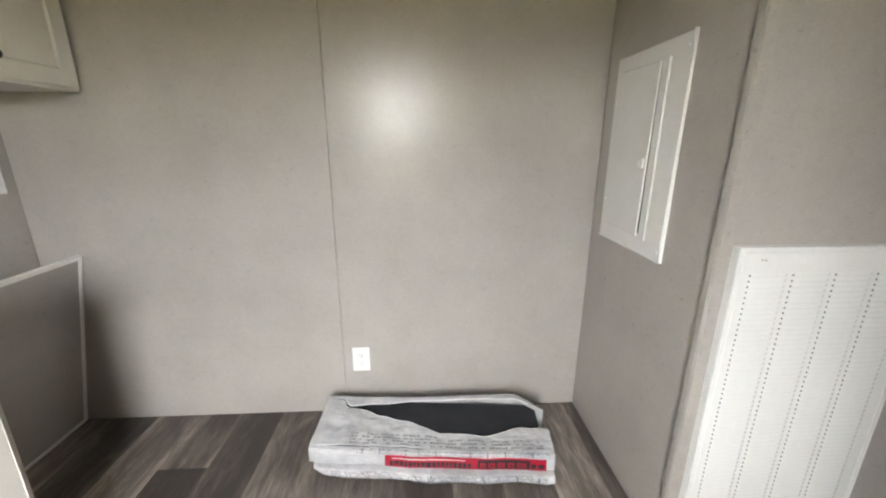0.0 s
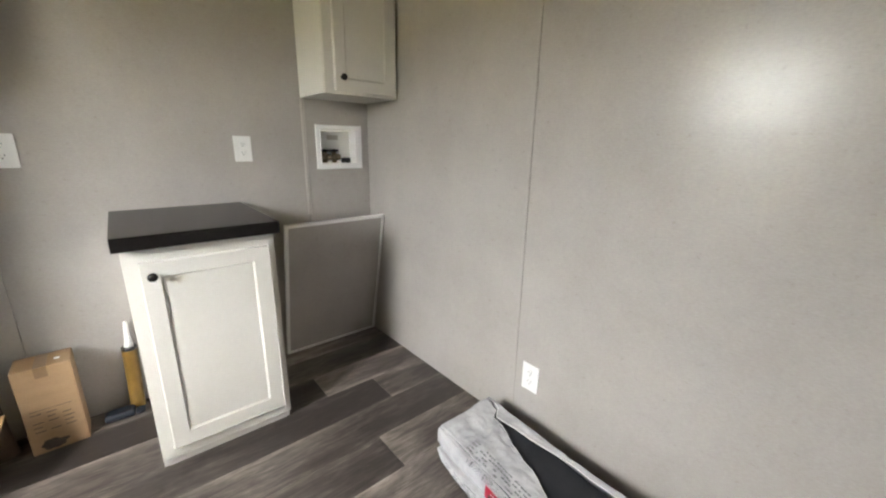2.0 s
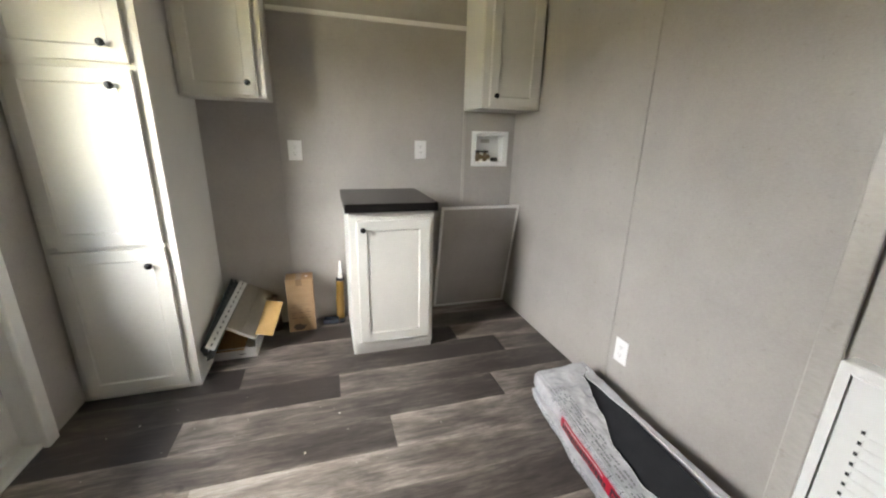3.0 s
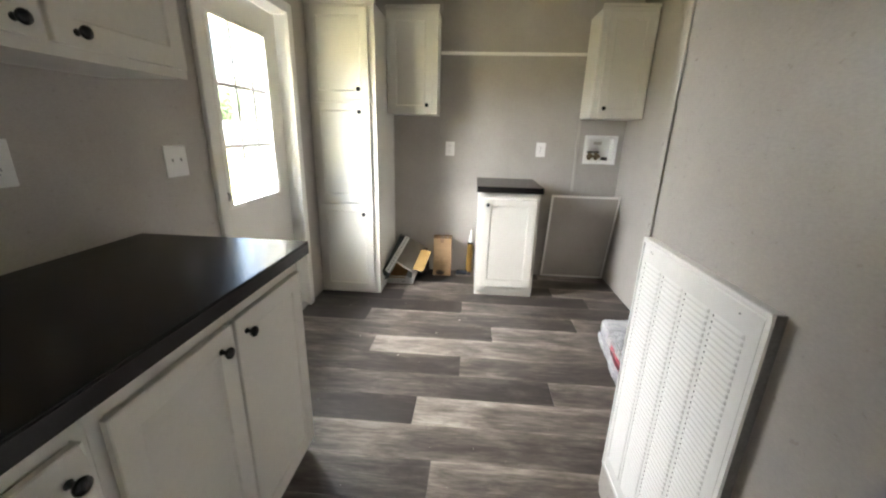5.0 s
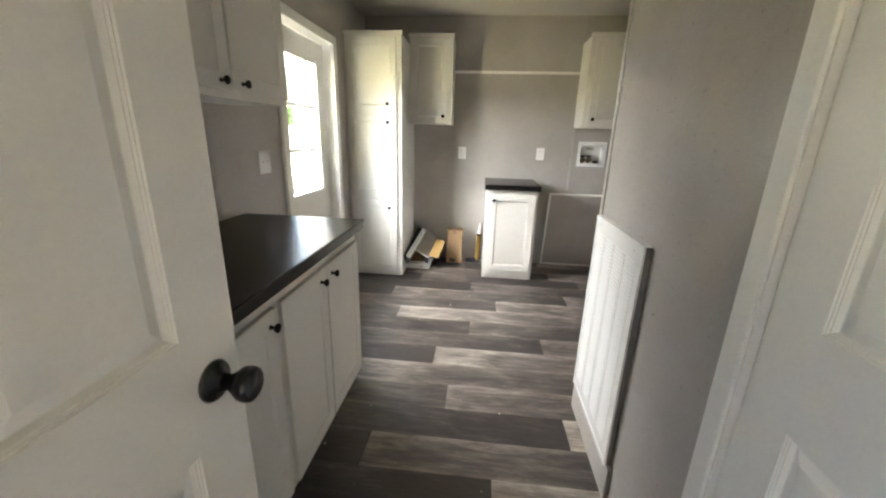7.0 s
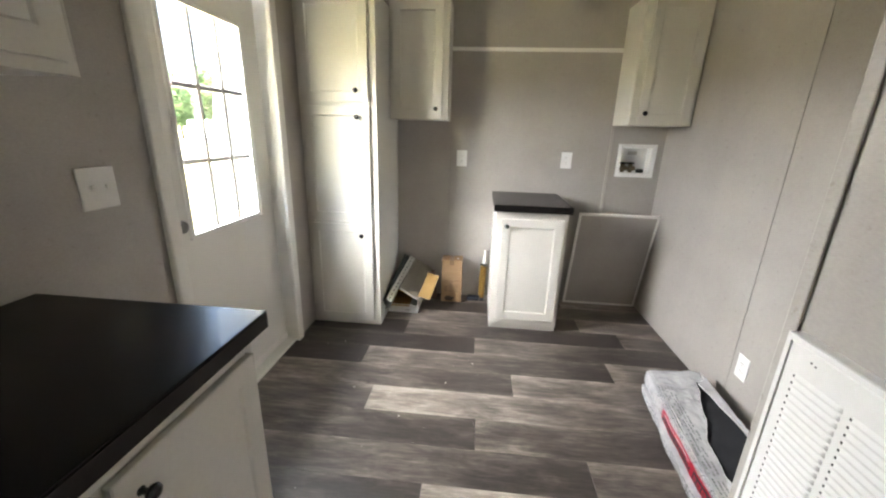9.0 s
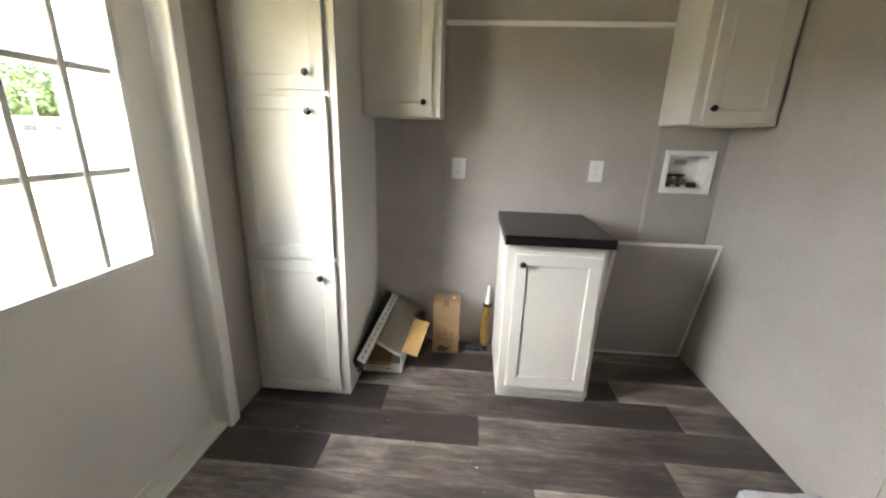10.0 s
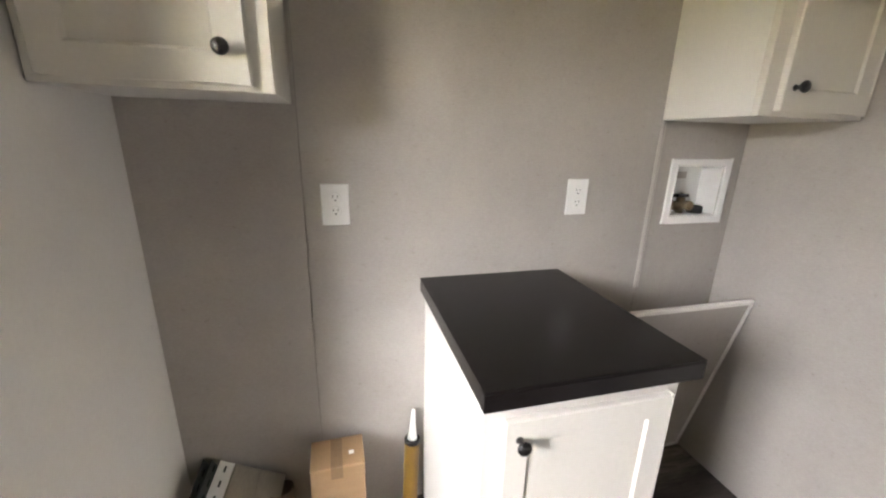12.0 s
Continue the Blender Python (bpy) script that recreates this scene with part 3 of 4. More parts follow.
# entry door with nine panes
DX0, DX1, DTOP, DY = 0.372, 1.208, 1.965, 0.452
GX0, GX1, GZ0, GZ1 = 0.534, 1.030, 0.893, 1.803
entry = thing("door_1", facing(DX1, DY, 0, "N"), "white entry door with a nine-pane window, closed", "door", kind="structure")
gl, gr = DX1 - GX1, DX1 - GX0
part("leaf", soften(sheet([0, gl - 0.004, gr + 0.004, DX1 - DX0], [0.02, GZ0 - 0.004, GZ1 + 0.004, DTOP], [(1, 1)], 0.042), 0.002), DOOR_PAINT, entry)
lite = thing("window_1", facing(DX1, DY, 0, "N"), "nine-pane door window with white muntins", "window", kind="structure")
lf = sheet([gl - 0.020, gl, gr, gr + 0.020], [GZ0 - 0.020, GZ0, GZ1, GZ1 + 0.020], [(1, 1)], 0.0085)
part("window_frame", soften(lf, 0.004), WHITE, lite, m=Matrix.Translation((0, -0.009, 0)))
pw, ph = (gr - gl) / 3, (GZ1 - GZ0) / 3
for k in (1, 2):
    part("muntin", box(gl + k * pw - 0.012, gl + k * pw + 0.012, -0.004, 0.010, GZ0, GZ1, 0.004), WHITE, lite)
    for j in range(3):
        part("muntin", box(gl + j * pw + 0.012, gl + (j + 1) * pw - 0.012, -0.0035, 0.0095, GZ0 + k * ph - 0.012, GZ0 + k * ph + 0.012, 0.004), WHITE, lite)
for j in range(3):
    for k in range(3):
        pane = part("pane", box(gl + j * pw + 0.0005, gl + (j + 1) * pw - 0.0005, 0.012, 0.016, GZ0 + k * ph + 0.0005, GZ0 + (k + 1) * ph - 0.0005), GLASS, lite)
        pane.visible_shadow = False
part("sill_sweep", box(0.0, DX1 - DX0, -0.012, -0.0005, 0.022, 0.062, 0.004), WHITE, entry, "white door sweep along the bottom")
for z, r in ((0.955, 0.026), (1.065, 0.027)):
    rose = part("rose", turned([(r + 0.005, 0), (r + 0.005, 0.004), (r - 0.002, 0.012), (0.012, 0.014)], 24), NICKEL, entry, "nickel lock rose", True, pose(0.062, 0, z, 90))
    if z < 1:
        part("knob", turned([(0.011, 0.013), (0.012, 0.03), (0.024, 0.045), (0.027, 0.056), (0.022, 0.066), (0.001, 0.068)], 24), NICKEL, rose, "", True)
    else:
        part("thumb_turn", box(-0.006, 0.006, -0.016, 0.016, 0.0145, 0.03, 0.002), NICKEL, rose)
ej = new("trim_entry_jamb", mesh_of(sheet([0.0, 0.018, 0.872, 0.89], [0.001, 1.972, 1.99], [(1, 0)], 0.128), "trim_entry_jamb", WHITE))
ej.matrix_world = facing(1.235, SOUTH + 0.001, 0, "N")
tagged(ej, "white entry door jamb", "door jamb", kind="structure")
casing("trim_entry_casing", facing(1.196, SOUTH, 0, "N"), 0.812, 1.968, 0.066, 0.026, WHITE, "white rounded casing round the entry door")
sill = new("trim_threshold", mesh_of(box(0.366, 1.214, 0.40, SOUTH - 0.002, 0.0005, 0.018, 0.004), "trim_threshold", WHITE))
tagged(sill, "white threshold under the entry door", "threshold", kind="structure")


# ---- outlets and switches ----
def outlet(m, label, group="wall outlets"):
    """Plate front at local y 0, centre at the origin."""
    ob = thing("wall_outlet", m, label, "outlet", group)
    part("plate", box(-0.040, 0.040, -0.006, -0.0005, -0.061, 0.061, 0.0025, 2), PLASTIC, ob)
    for z in (-0.020, 0.020):
        r = part("receptacle", turned([(0.0165, 0), (0.0165, 0.0015), (0.0155, 0.002)], 20, pose(0, -0.006, z, 90)), PLASTIC, ob)
        bm = box(-0.0075, -0.0055, -0.0084, -0.0079, z + 0.001, z + 0.008)
        add_box(bm, 0.0055, 0.0075, -0.0084, -0.0079, z + 0.001, z + 0.008)
        add_box(bm, -0.002, 0.002, -0.0084, -0.0079, z - 0.009, z - 0.005)
        part("slots", bm, DARK, r)
    part("screw", turned([(0.003, 0), (0.0025, 0.001)], 10, pose(0, -0.006, 0, 90)), PLASTIC, ob)
    return ob


outlet(facing(WEST, 1.521, 1.156, "E"), "white duplex outlet above the cardboard box")
outlet(facing(WEST, 2.318, 1.168, "E"), "white duplex outlet above the small counter")
outlet(facing(0.748, NORTH, 0.279), "white duplex outlet low above the shingle bundle")
outlet(facing(2.070, SOUTH, 1.19, "N"), "white duplex outlet above the long counter")
sw = thing("light_switch", facing(1.463, SOUTH, 1.155, "N"), "white two-gang toggle switch plate by the entry door", "switch")
part("plate", box(-0.059, 0.059, -0.006, -0.0005, -0.062, 0.062, 0.0025, 2), PLASTIC, sw)
for x in (-0.023, 0.023):
    part("toggle", box(x - 0.005, x + 0.005, -0.015, -0.0062, -0.002, 0.011, 0.002), PLASTIC, sw)

# ---- recessed washer outlet box ----
wb = thing("washer_outlet_box", facing(WEST, 2.823, 1.1815, "E"), "recessed white plastic washer outlet box with brass valves", "outlet box")
part("frame", soften(sheet([-0.137, -0.110, 0.110, 0.137], [-0.119, -0.0925, 0.0925, 0.119], [(1, 1)], 0.008), 0.003), PLASTIC, wb, m=Matrix.Translation((0, -0.0085, 0)))
inner_box = bmesh.new()
add_box(inner_box, -0.110, -0.107, 0.0, 0.088, -0.0925, 0.0925)
add_box(inner_box, 0.107, 0.110, 0.0, 0.088, -0.0925, 0.0925)
add_box(inner_box, -0.1065, 0.1065, 0.0, 0.088, -0.0925, -0.0895)
add_box(inner_box, -0.1065, 0.1065, 0.0, 0.088, 0.0895, 0.0925)
add_box(inner_box, -0.1065, 0.1065, 0.085, 0.088, -0.089, 0.089)
part("tray", inner_box, PLASTIC, wb)
part("caution_label", box(-0.034, 0.034, 0.0842, 0.0848, 0.040, 0.066), TRIM_GREY, wb, "small grey printed label")
for x in (-0.070, -0.012):
    v = part("valve", turned([(0.015, -0.089), (0.015, -0.074), (0.022, -0.072), (0.022, -0.050), (0.016, -0.047), (0.015, -0.030), (0.010, -0.028)], 18, Matrix.Translation((x, 0.045, 0))), BRASS, wb, "brass valve", True)
    part("spout", turned([(0.014, 0.0), (0.018, 0.004), (0.018, 0.026), (0.012, 0.0265), (0.011, 0.010), (0.001, 0.010)], 18, Matrix.Translation((x + 0.006, 0.030, -0.056)) @ pose(0, 0, 0, 90)), BRASS, v, "", True)
    part("handle", box(x - 0.030, x + 0.024, 0.030, 0.056, -0.0275, -0.014, 0.005, 2), BLACK_METAL, v, "black lever handle")
    part("screw", turned([(0.006, -0.0138), (0.005, -0.010), (0.001, -0.0098)], 10, Matrix.Translation((x, 0.045, 0))), NICKEL, v)
part("drain_plug", turned([(0.027, -0.089), (0.027, -0.066), (0.022, -0.061), (0.001, -0.0605)], 20, Matrix.Translation((0.058, 0.04, 0))), RUBBER, wb, "black drain plug", True)

# ---- breaker panel on the closet side wall ----
bp = thing("breaker_panel", facing(CORNER_X, 2.915, 0.892, "W"), "white breaker panel cover with its door slightly ajar", "breaker panel")
part("cover", soften(sheet([0, 0.048, 0.315, 0.405], [0, 0.062, 0.600, 0.655], [(1, 1)], 0.0095), 0.003), STEEL_WHITE, bp, m=Matrix.Translation((0, -0.010, 0)))
# dark sheet fills the cover's hole as the shade seen past the door
part("well_shade", box(0.0485, 0.3145, -0.003, -0.0006, 0.0625, 0.5995), DARK, bp, "dark sheet standing in for shade behind the panel door")
part("flange", box(0.284, 0.320, -0.0160, -0.0105, 0.050, 0.605, 0.002, 2), STEEL_WHITE, bp)
pd = part("door", soften(box(0, 0.232, 0, 0.006, 0, 0.544), 0.0018), STEEL_WHITE, bp, m=pose(0.044, -0.0168, 0.060, 0, 0.8, -0.8))
part("latch", box(0.205, 0.222, -0.006, -0.0005, 0.225, 0.258, 0.002), PLASTIC, pd)
part("latch_label", box(0.184, 0.202, -0.0022, -0.0016, 0.230, 0.248), PLASTIC, pd)
for x, z in ((0.022, 0.15), (0.022, 0.50), (0.392, 0.03), (0.392, 0.62)):
    part("screw", turned([(0.005, 0), (0.0045, 0.002), (0.001, 0.0025)], 10, pose(x, -0.010, z, 90)), PLASTIC, bp)

# ---- return-air grille: a flat stamped plate in a thin folded frame, four columns of shallow louvres ----
GW, GH = 0.522, 0.858
grille = thing("return_air_grille", facing(1.806, CORNER_Y, 0.152), "white stamped-steel return-air grille with four columns of louvres", "air grille")
part("rim", soften(sheet([0, 0.013, GW - 0.013, GW], [0, 0.013, GH - 0.013, GH], [(1, 1)], 0.005), 0.0016), STEEL_WHITE, grille, m=Matrix.Translation((0, -0.0265, 0)))
part("side_flange", box(GW - 0.006, GW - 0.0005, -0.0212, -0.0006, 0.001, GH - 0.001), GREY_STEEL, grille, "grey metal edge of the grille")
part("side_flange", box(0.0005, 0.006, -0.0212, -0.0006, 0.001, GH - 0.001), STEEL_WHITE, grille)
part("top_flange", box(0.0065, GW - 0.0065, -0.0212, -0.0006, GH - 0.006, GH - 0.0005), STEEL_WHITE, grille)
# dark sheet gives the gap between rim and face plate its shade
part("shade_plate", box(0.007, GW - 0.007, -0.0195, -0.0170, 0.004, GH - 0.0065), DARK, grille, "dark sheet standing in for shade in the gap of the frame")
part("face_plate", box(0.0139, GW - 0.0139, -0.0250, -0.0200, 0.0139, GH - 0.0139, 0.0010), STEEL_WHITE, grille)
for x, z in ((0.062, GH - 0.031), (0.071, GH - 0.033), (GW - 0.075, GH - 0.033)):
    part("screw", turned([(0.0022, 0), (0.0018, 0.0012)], 10, pose(x, -0.0250, z, 90)), GREY_STEEL, grille)
field0, field1, cols, rows_n = 0.040, GW - 0.030, 4, 50
cw = (field1 - field0) / cols
lz0, lz1 = 0.060, GH - 0.062
pitch_z = (lz1 - lz0) / rows_n
slat_w = cw - 0.016
sb = bmesh.new()
stations = ((0.0, 0.25), (0.003, 0.9), (0.010, 1.0), (slat_w - 0.030, 1.0), (slat_w - 0.010, 0.75), (slat_w, 0.05))
lip = [[sb.verts.new((x, y * k - 0.0249, z * pitch_z)) for y, z in ((0.0006, 0.06), (-0.0021, 0.10), (-0.0020, 0.22), (-0.0009, 0.60), (0.0006, 0.95))] for x, k in stations]
for a, b in zip(lip, lip[1:]):
    for i in range(4):
        sb.faces.new((a[i], a[i + 1], b[i + 1], b[i]))
sb.faces.new(lip[0])
sb.faces.new(lip[-1])
# dark patches on the closed plate paint the shade at each louvre's open end
holes = bmesh.new()
for k in range(cols):
    for i in range(rows_n):
        hx, hz = field0 + k * cw, lz0 + i * pitch_z
        add_box(holes, hx - 0.0034, hx + 0.0002, -0.0256, -0.0245, hz + pitch_z * 0.14, hz + pitch_z * 0.44)
tagged(part("louvre_shade", holes, DARK, grille, "dark patches standing in for shade at the louvres' open ends"), kind="stuff")
SLAT = mesh_of(sb, "slat", STEEL_WHITE, True)
for k in range(cols):
    for i in range(rows_n):
        s = new("slat", SLAT)
        s.parent = grille
        s.matrix_local = Matrix.Translation((field0 + k * cw, 0, lz0 + i * pitch_z))

# ---- leaning access panel beside the small cabinet ----
PANEL_W, PANEL_L = 0.578, 0.815
tilt = math.degrees(math.atan2(0.165, 0.79))
ap = thing("access_panel", facing(-0.530, 2.424, 0.003, "E") @ pose(0, 0, 0, tilt), "loose grey-taupe wall panel with white edging, tilted off the wall", "panel")
part("board", box(0.012, PANEL_W - 0.012, 0.0, 0.008, 0.012, PANEL_L - 0.012), WALLBOARD, ap)
for x0, x1, z0, z1 in ((0, 0.018, 0, PANEL_L), (PANEL_W - 0.018, PANEL_W, 0, PANEL_L), (0.0185, PANEL_W - 0.0185, 0, 0.018), (0.0185, PANEL_W - 0.0185, PANEL_L - 0.018, PANEL_L)):
    part("edge_trim", box(x0, x1, -0.004, 0.0125, z0, z1, 0.002), WHITE, ap, "white plastic edge trim")

# ---- opened bundle of roof shingles against the north wall ----
bundle = thing("shingle_bundle", pose(0.592, 2.654, 0.0, 0, 0, -5.2), "torn-open plastic-wrapped bundle of black roof shingles", "shingles")
BL, BD = 0.940, 0.252
FRONT = [(-0.010, 0.002), (-0.038, 0.010), (-0.045, 0.026), (-0.036, 0.045), (0.010, 0.052), (-0.020, 0.058), (-0.020, 0.084), (-0.018, 0.108), (-0.012, 0.1195), (0.004, 0.1240)]


def along(points, k):
    """A point at k (0..1) along a chain of 2D points."""
    f = k * (len(points) - 1)
    i = min(int(f), len(points) - 2)
    a, b = points[i], points[i + 1]
    return a[0] + (b[0] - a[0]) * (f - i), a[1] + (b[1] - a[1]) * (f - i)


def curve_at(pairs, s):
    for (s0, v0), (s1, v1) in zip(pairs, pairs[1:]):
        if s <= s1:
            k = (s - s0) / (s1 - s0)
            k = k * k * (3 - 2 * k)
            return v0 + (v1 - v0) * k
    return pairs[-1][1]


def rumple(p, amount):
    n = noise.noise_vector(p * 17) * 0.5 + noise.noise_vector(p * 44 + Vector((3, 1, 7))) * 0.3
    fold = abs(noise.noise(Vector((p.x * 14, p.y * 40, p.z * 40)))) + 0.7 * abs(noise.noise(Vector((p.x * 37 + 5, p.y * 70, p.z * 70 + p.x * 20)))) + 0.4 * abs(noise.noise(p * 95))
    return p + n * amount + Vector((0, 0.6, -0.7)) * (fold - 0.35) * amount * 1.5


def front_point(s, k, lift=0.0):
    y, z = along(FRONT, k)
    sag = 0.006 * math.sin(s * 9) + 0.004 * math.sin(s * 23 + 1)
    pinch = 0.035 * max(0, abs(s - 0.5) * 2 - 0.9) / 0.1
    x = s * BL + (1 - s) * 0.105 * max(0.0, 1 - z / 0.055) * (1.0 if z < 0.055 else 0.0)
    p = rumple(Vector((x, y + sag * (0.4 if z > 0.06 else 1) + pinch * 0.2, max(0.002, z))), 0.0060 if z < 0.055 else 0.0034)
    p.y -= lift
    p.z = max(p.z, 0.0015)
    return p


OPEN_FRONT = [(0.0, 0.97), (0.07, 0.93), (0.11, 0.74), (0.36, 0.50), (0.55, 0.28), (0.72, 0.24), (0.92, 0.40), (1.0, 0.50)]
OPEN_BACK = [(0.0, 0.98), (0.07, 0.95), (0.12, 0.77), (0.25, 0.84), (0.45, 0.92), (0.7, 0.91), (0.88, 0.90), (1.0, 0.93)]


def depth_at(s):
    return BD + 0.05 * min(s, 0.88) - 0.7 * max(0, s - 0.88)


def top_point(s, v):
    y = 0.004 + v * (depth_at(s) - 0.004)
    z = 0.124 + 0.026 * v + 0.006 * math.sin(s * 7 + 2 * v) - 0.006 * max(0, s - 0.92) * 10 * v
    z += 0.013 * v * (1 - v) * 4 * (abs(noise.noise(Vector((s * 9 + v * 2.5, v * 3 - s * 4, 1.7)))) - 0.2)
    return rumple(Vector((s * BL, y, z)), 0.0045)


def grid_mesh(fn, nu, nv):
    bm = bmesh.new()
    g2 = [[bm.verts.new(fn(i / nu, j / nv)) for j in range(nv + 1)] for i in range(nu + 1)]
    for i in range(nu):
        for j in range(nv):
            bm.faces.new((g2[i][j], g2[i + 1][j], g2[i + 1][j + 1], g2[i][j + 1]))
    return bm


def film(name, fn, nu, nv, mat=FILM, label=""):
    ob = part(name, grid_mesh(fn, nu, nv), mat, bundle, label, True)
    thick = ob.modifiers.new("thickness", "SOLIDIFY")
    thick.thickness = 0.0012
    return ob


film("wrapper_front", front_point, 170, 44)
film("wrapper_top", lambda s, v: top_point(s, v * curve_at(OPEN_FRONT, s)), 170, 26)
film("wrapper_back_fold", lambda a, v: top_point(a * 0.945, curve_at(OPEN_BACK, a * 0.945) + v * (1.0 - curve_at(OPEN_BACK, a * 0.945))) + Vector((0, 0, 0.004)), 140, 8)
film("wrapper_back", lambda s, v: rumple(Vector((s * BL, depth_at(s) + 0.004 * math.sin(s * 11), 0.152 - v * 0.149)), 0.004), 60, 8)
for s_end in (0.004, 0.996):
    film("wrapper_end", lambda a, b, e=s_end: rumple(Vector((e * BL + (0.05 * (1 - min(1, b / 0.5)) if e < 0.5 else -0.008), 0.02 + a * (depth_at(e) - 0.02), 0.004 + b * (0.119 + 0.026 * a) * (1.0 if e < 0.5 else 0.80 - 0.35 * a))), 0.005), 14, 10)
part("film_edge", tube([top_point(i / 60, curve_at(OPEN_FRONT, i / 60)) + Vector((0, 0, 0.001)) for i in range(3, 59)], 0.0012, 6), FILM_EDGE, bundle, "pale torn edge of the wrapper", True)
part("film_edge", tube([top_point(i / 60, curve_at(OPEN_BACK, i / 60)) + Vector((0, 0, 0.005)) for i in range(3, 57)], 0.0024, 6), FILM_EDGE, bundle, "pale torn edge of the wrapper", True)
for k in range(9):
    z = 0.004 + k * 0.0117
    off = 0.004 * math.sin(k * 2.3)
    lay = box(0.055 + off, BL - 0.030 + off * 0.4, 0.034 + off * 0.4, BD + 0.012, 0, 0.0115, 0.0015)
    bmesh.ops.subdivide_edges(lay, edges=lay.edges, cuts=1)
    part("shingle", lay, SHINGLE, bundle, m=Matrix.Translation((0, 0, z)) @ pose(0, 0, 0, 5.4 * k / 9))


def print_strip(name, s0, s1, k0, k1, mat, lift, label=""):
    n = max(2, int((s1 - s0) * 90))
    bm = grid_mesh(lambda a, b: front_point(s0 + a * (s1 - s0), k0 + b * (k1 - k0), lift), n, 4)
    return part(name, bm, mat, bundle, label, True)


print_strip("printed_band", 0.315, 0.965, 0.565, 0.795, RED, 0.0026, "red printed band")
rng = random.Random(11)
s = 0.335
while s < 0.66:
    w = rng.uniform(0.010, 0.019)
    print_strip("print_mark", s, s + w, 0.585, 0.685, BLACK_INK, 0.0036)
    if rng.random() < 0.5:
        print_strip("print_mark", s + w * 0.35, s + w * 0.62, 0.592, 0.628, RED, 0.0042)
    s += w + 0.0045
print_strip("print_mark", 0.345, 0.64, 0.725, 0.742, FILM_EDGE, 0.0036)
print_strip("print_mark", 0.69, 0.90, 0.585, 0.755, BLACK_INK, 0.0036)
for s0, s1 in ((0.700, 0.722), (0.734, 0.760), (0.770, 0.800), (0.812, 0.838), (0.850, 0.884)):
    print_strip("print_mark", s0, s1, 0.612, 0.70, RED, 0.0044)
    print_strip("print_mark", s0 + 0.006, s1 - 0.006, 0.64, 0.67, BLACK_INK, 0.0050)
for s0, s1 in ((0.905, 0.925), (0.932, 0.955)):
    print_strip("print_mark", s0, s1, 0.60, 0.69, BLACK_INK, 0.0036)


def fine_print(fn, s0, s1, rows3, seed):
    """Rows of unreadable small print over a stretch of the wrapper, broken into words and columns."""
    bm = bmesh.new()
    r3 = random.Random(seed)
    for k0, k1 in rows3:
        s = s0
        while s < s1:
            w = min(r3.uniform(0.004, 0.016), s1 - s)
            if r3.random() < 0.82 and (s * 11) % 1.0 > 0.10:
                n = max(1, int(w / 0.005))
                a = [[bm.verts.new(fn(s + w * i / n, k)) for k in (k0, k1)] for i in range(n + 1)]
                for i in range(n):
                    bm.faces.new((a[i][0], a[i + 1][0], a[i + 1][1], a[i][1]))
            s += w + r3.uniform(0.002, 0.005)
    ob = part("small_print", bm, GREY_INK, bundle, "grey small print")
    tagged(ob, kind="stuff")


fine_print(lambda s, k: front_point(s, k, 0.0026), 0.20, 0.98, [(0.812 + 0.022 * i, 0.823 + 0.022 * i) for i in range(7)], 3)
fine_print(lambda s, k: front_point(s, k, 0.0030), 0.05, 0.97, [(0.10 + 0.035 * i, 0.118 + 0.035 * i) for i in range(7)], 4)
fine_print(lambda s, k: top_point(s, k) + Vector((0, -0.0005, 0.0024)), 0.16, 0.52, [(0.03 + 0.055 * i, 0.055 + 0.055 * i) for i in range(4)], 5)
fine_print(lambda s, k: top_point(s, k) + Vector((0, -0.0005, 0.0024)), 0.52, 0.96, [(0.03 + 0.055 * i, 0.055 + 0.055 * i) for i in range(3)], 6)
for s0, k0, k1 in ((0.20, 0.08, 0.32), (0.36, 0.06, 0.20), (0.42, 0.10, 0.34), (0.70, 0.08, 0.34), (0.84, 0.12, 0.30), (0.93, 0.08, 0.3)):
    print_strip("print_mark", s0, s0 + 0.004, k0, k1, BLACK_INK, 0.0032)
for s0 in (0.22, 0.29, 0.40, 0.52, 0.66, 0.73, 0.80, 0.91):
    print_strip("print_mark", s0, s0 + 0.003, 0.80, 0.97, BLACK_INK, 0.0030)


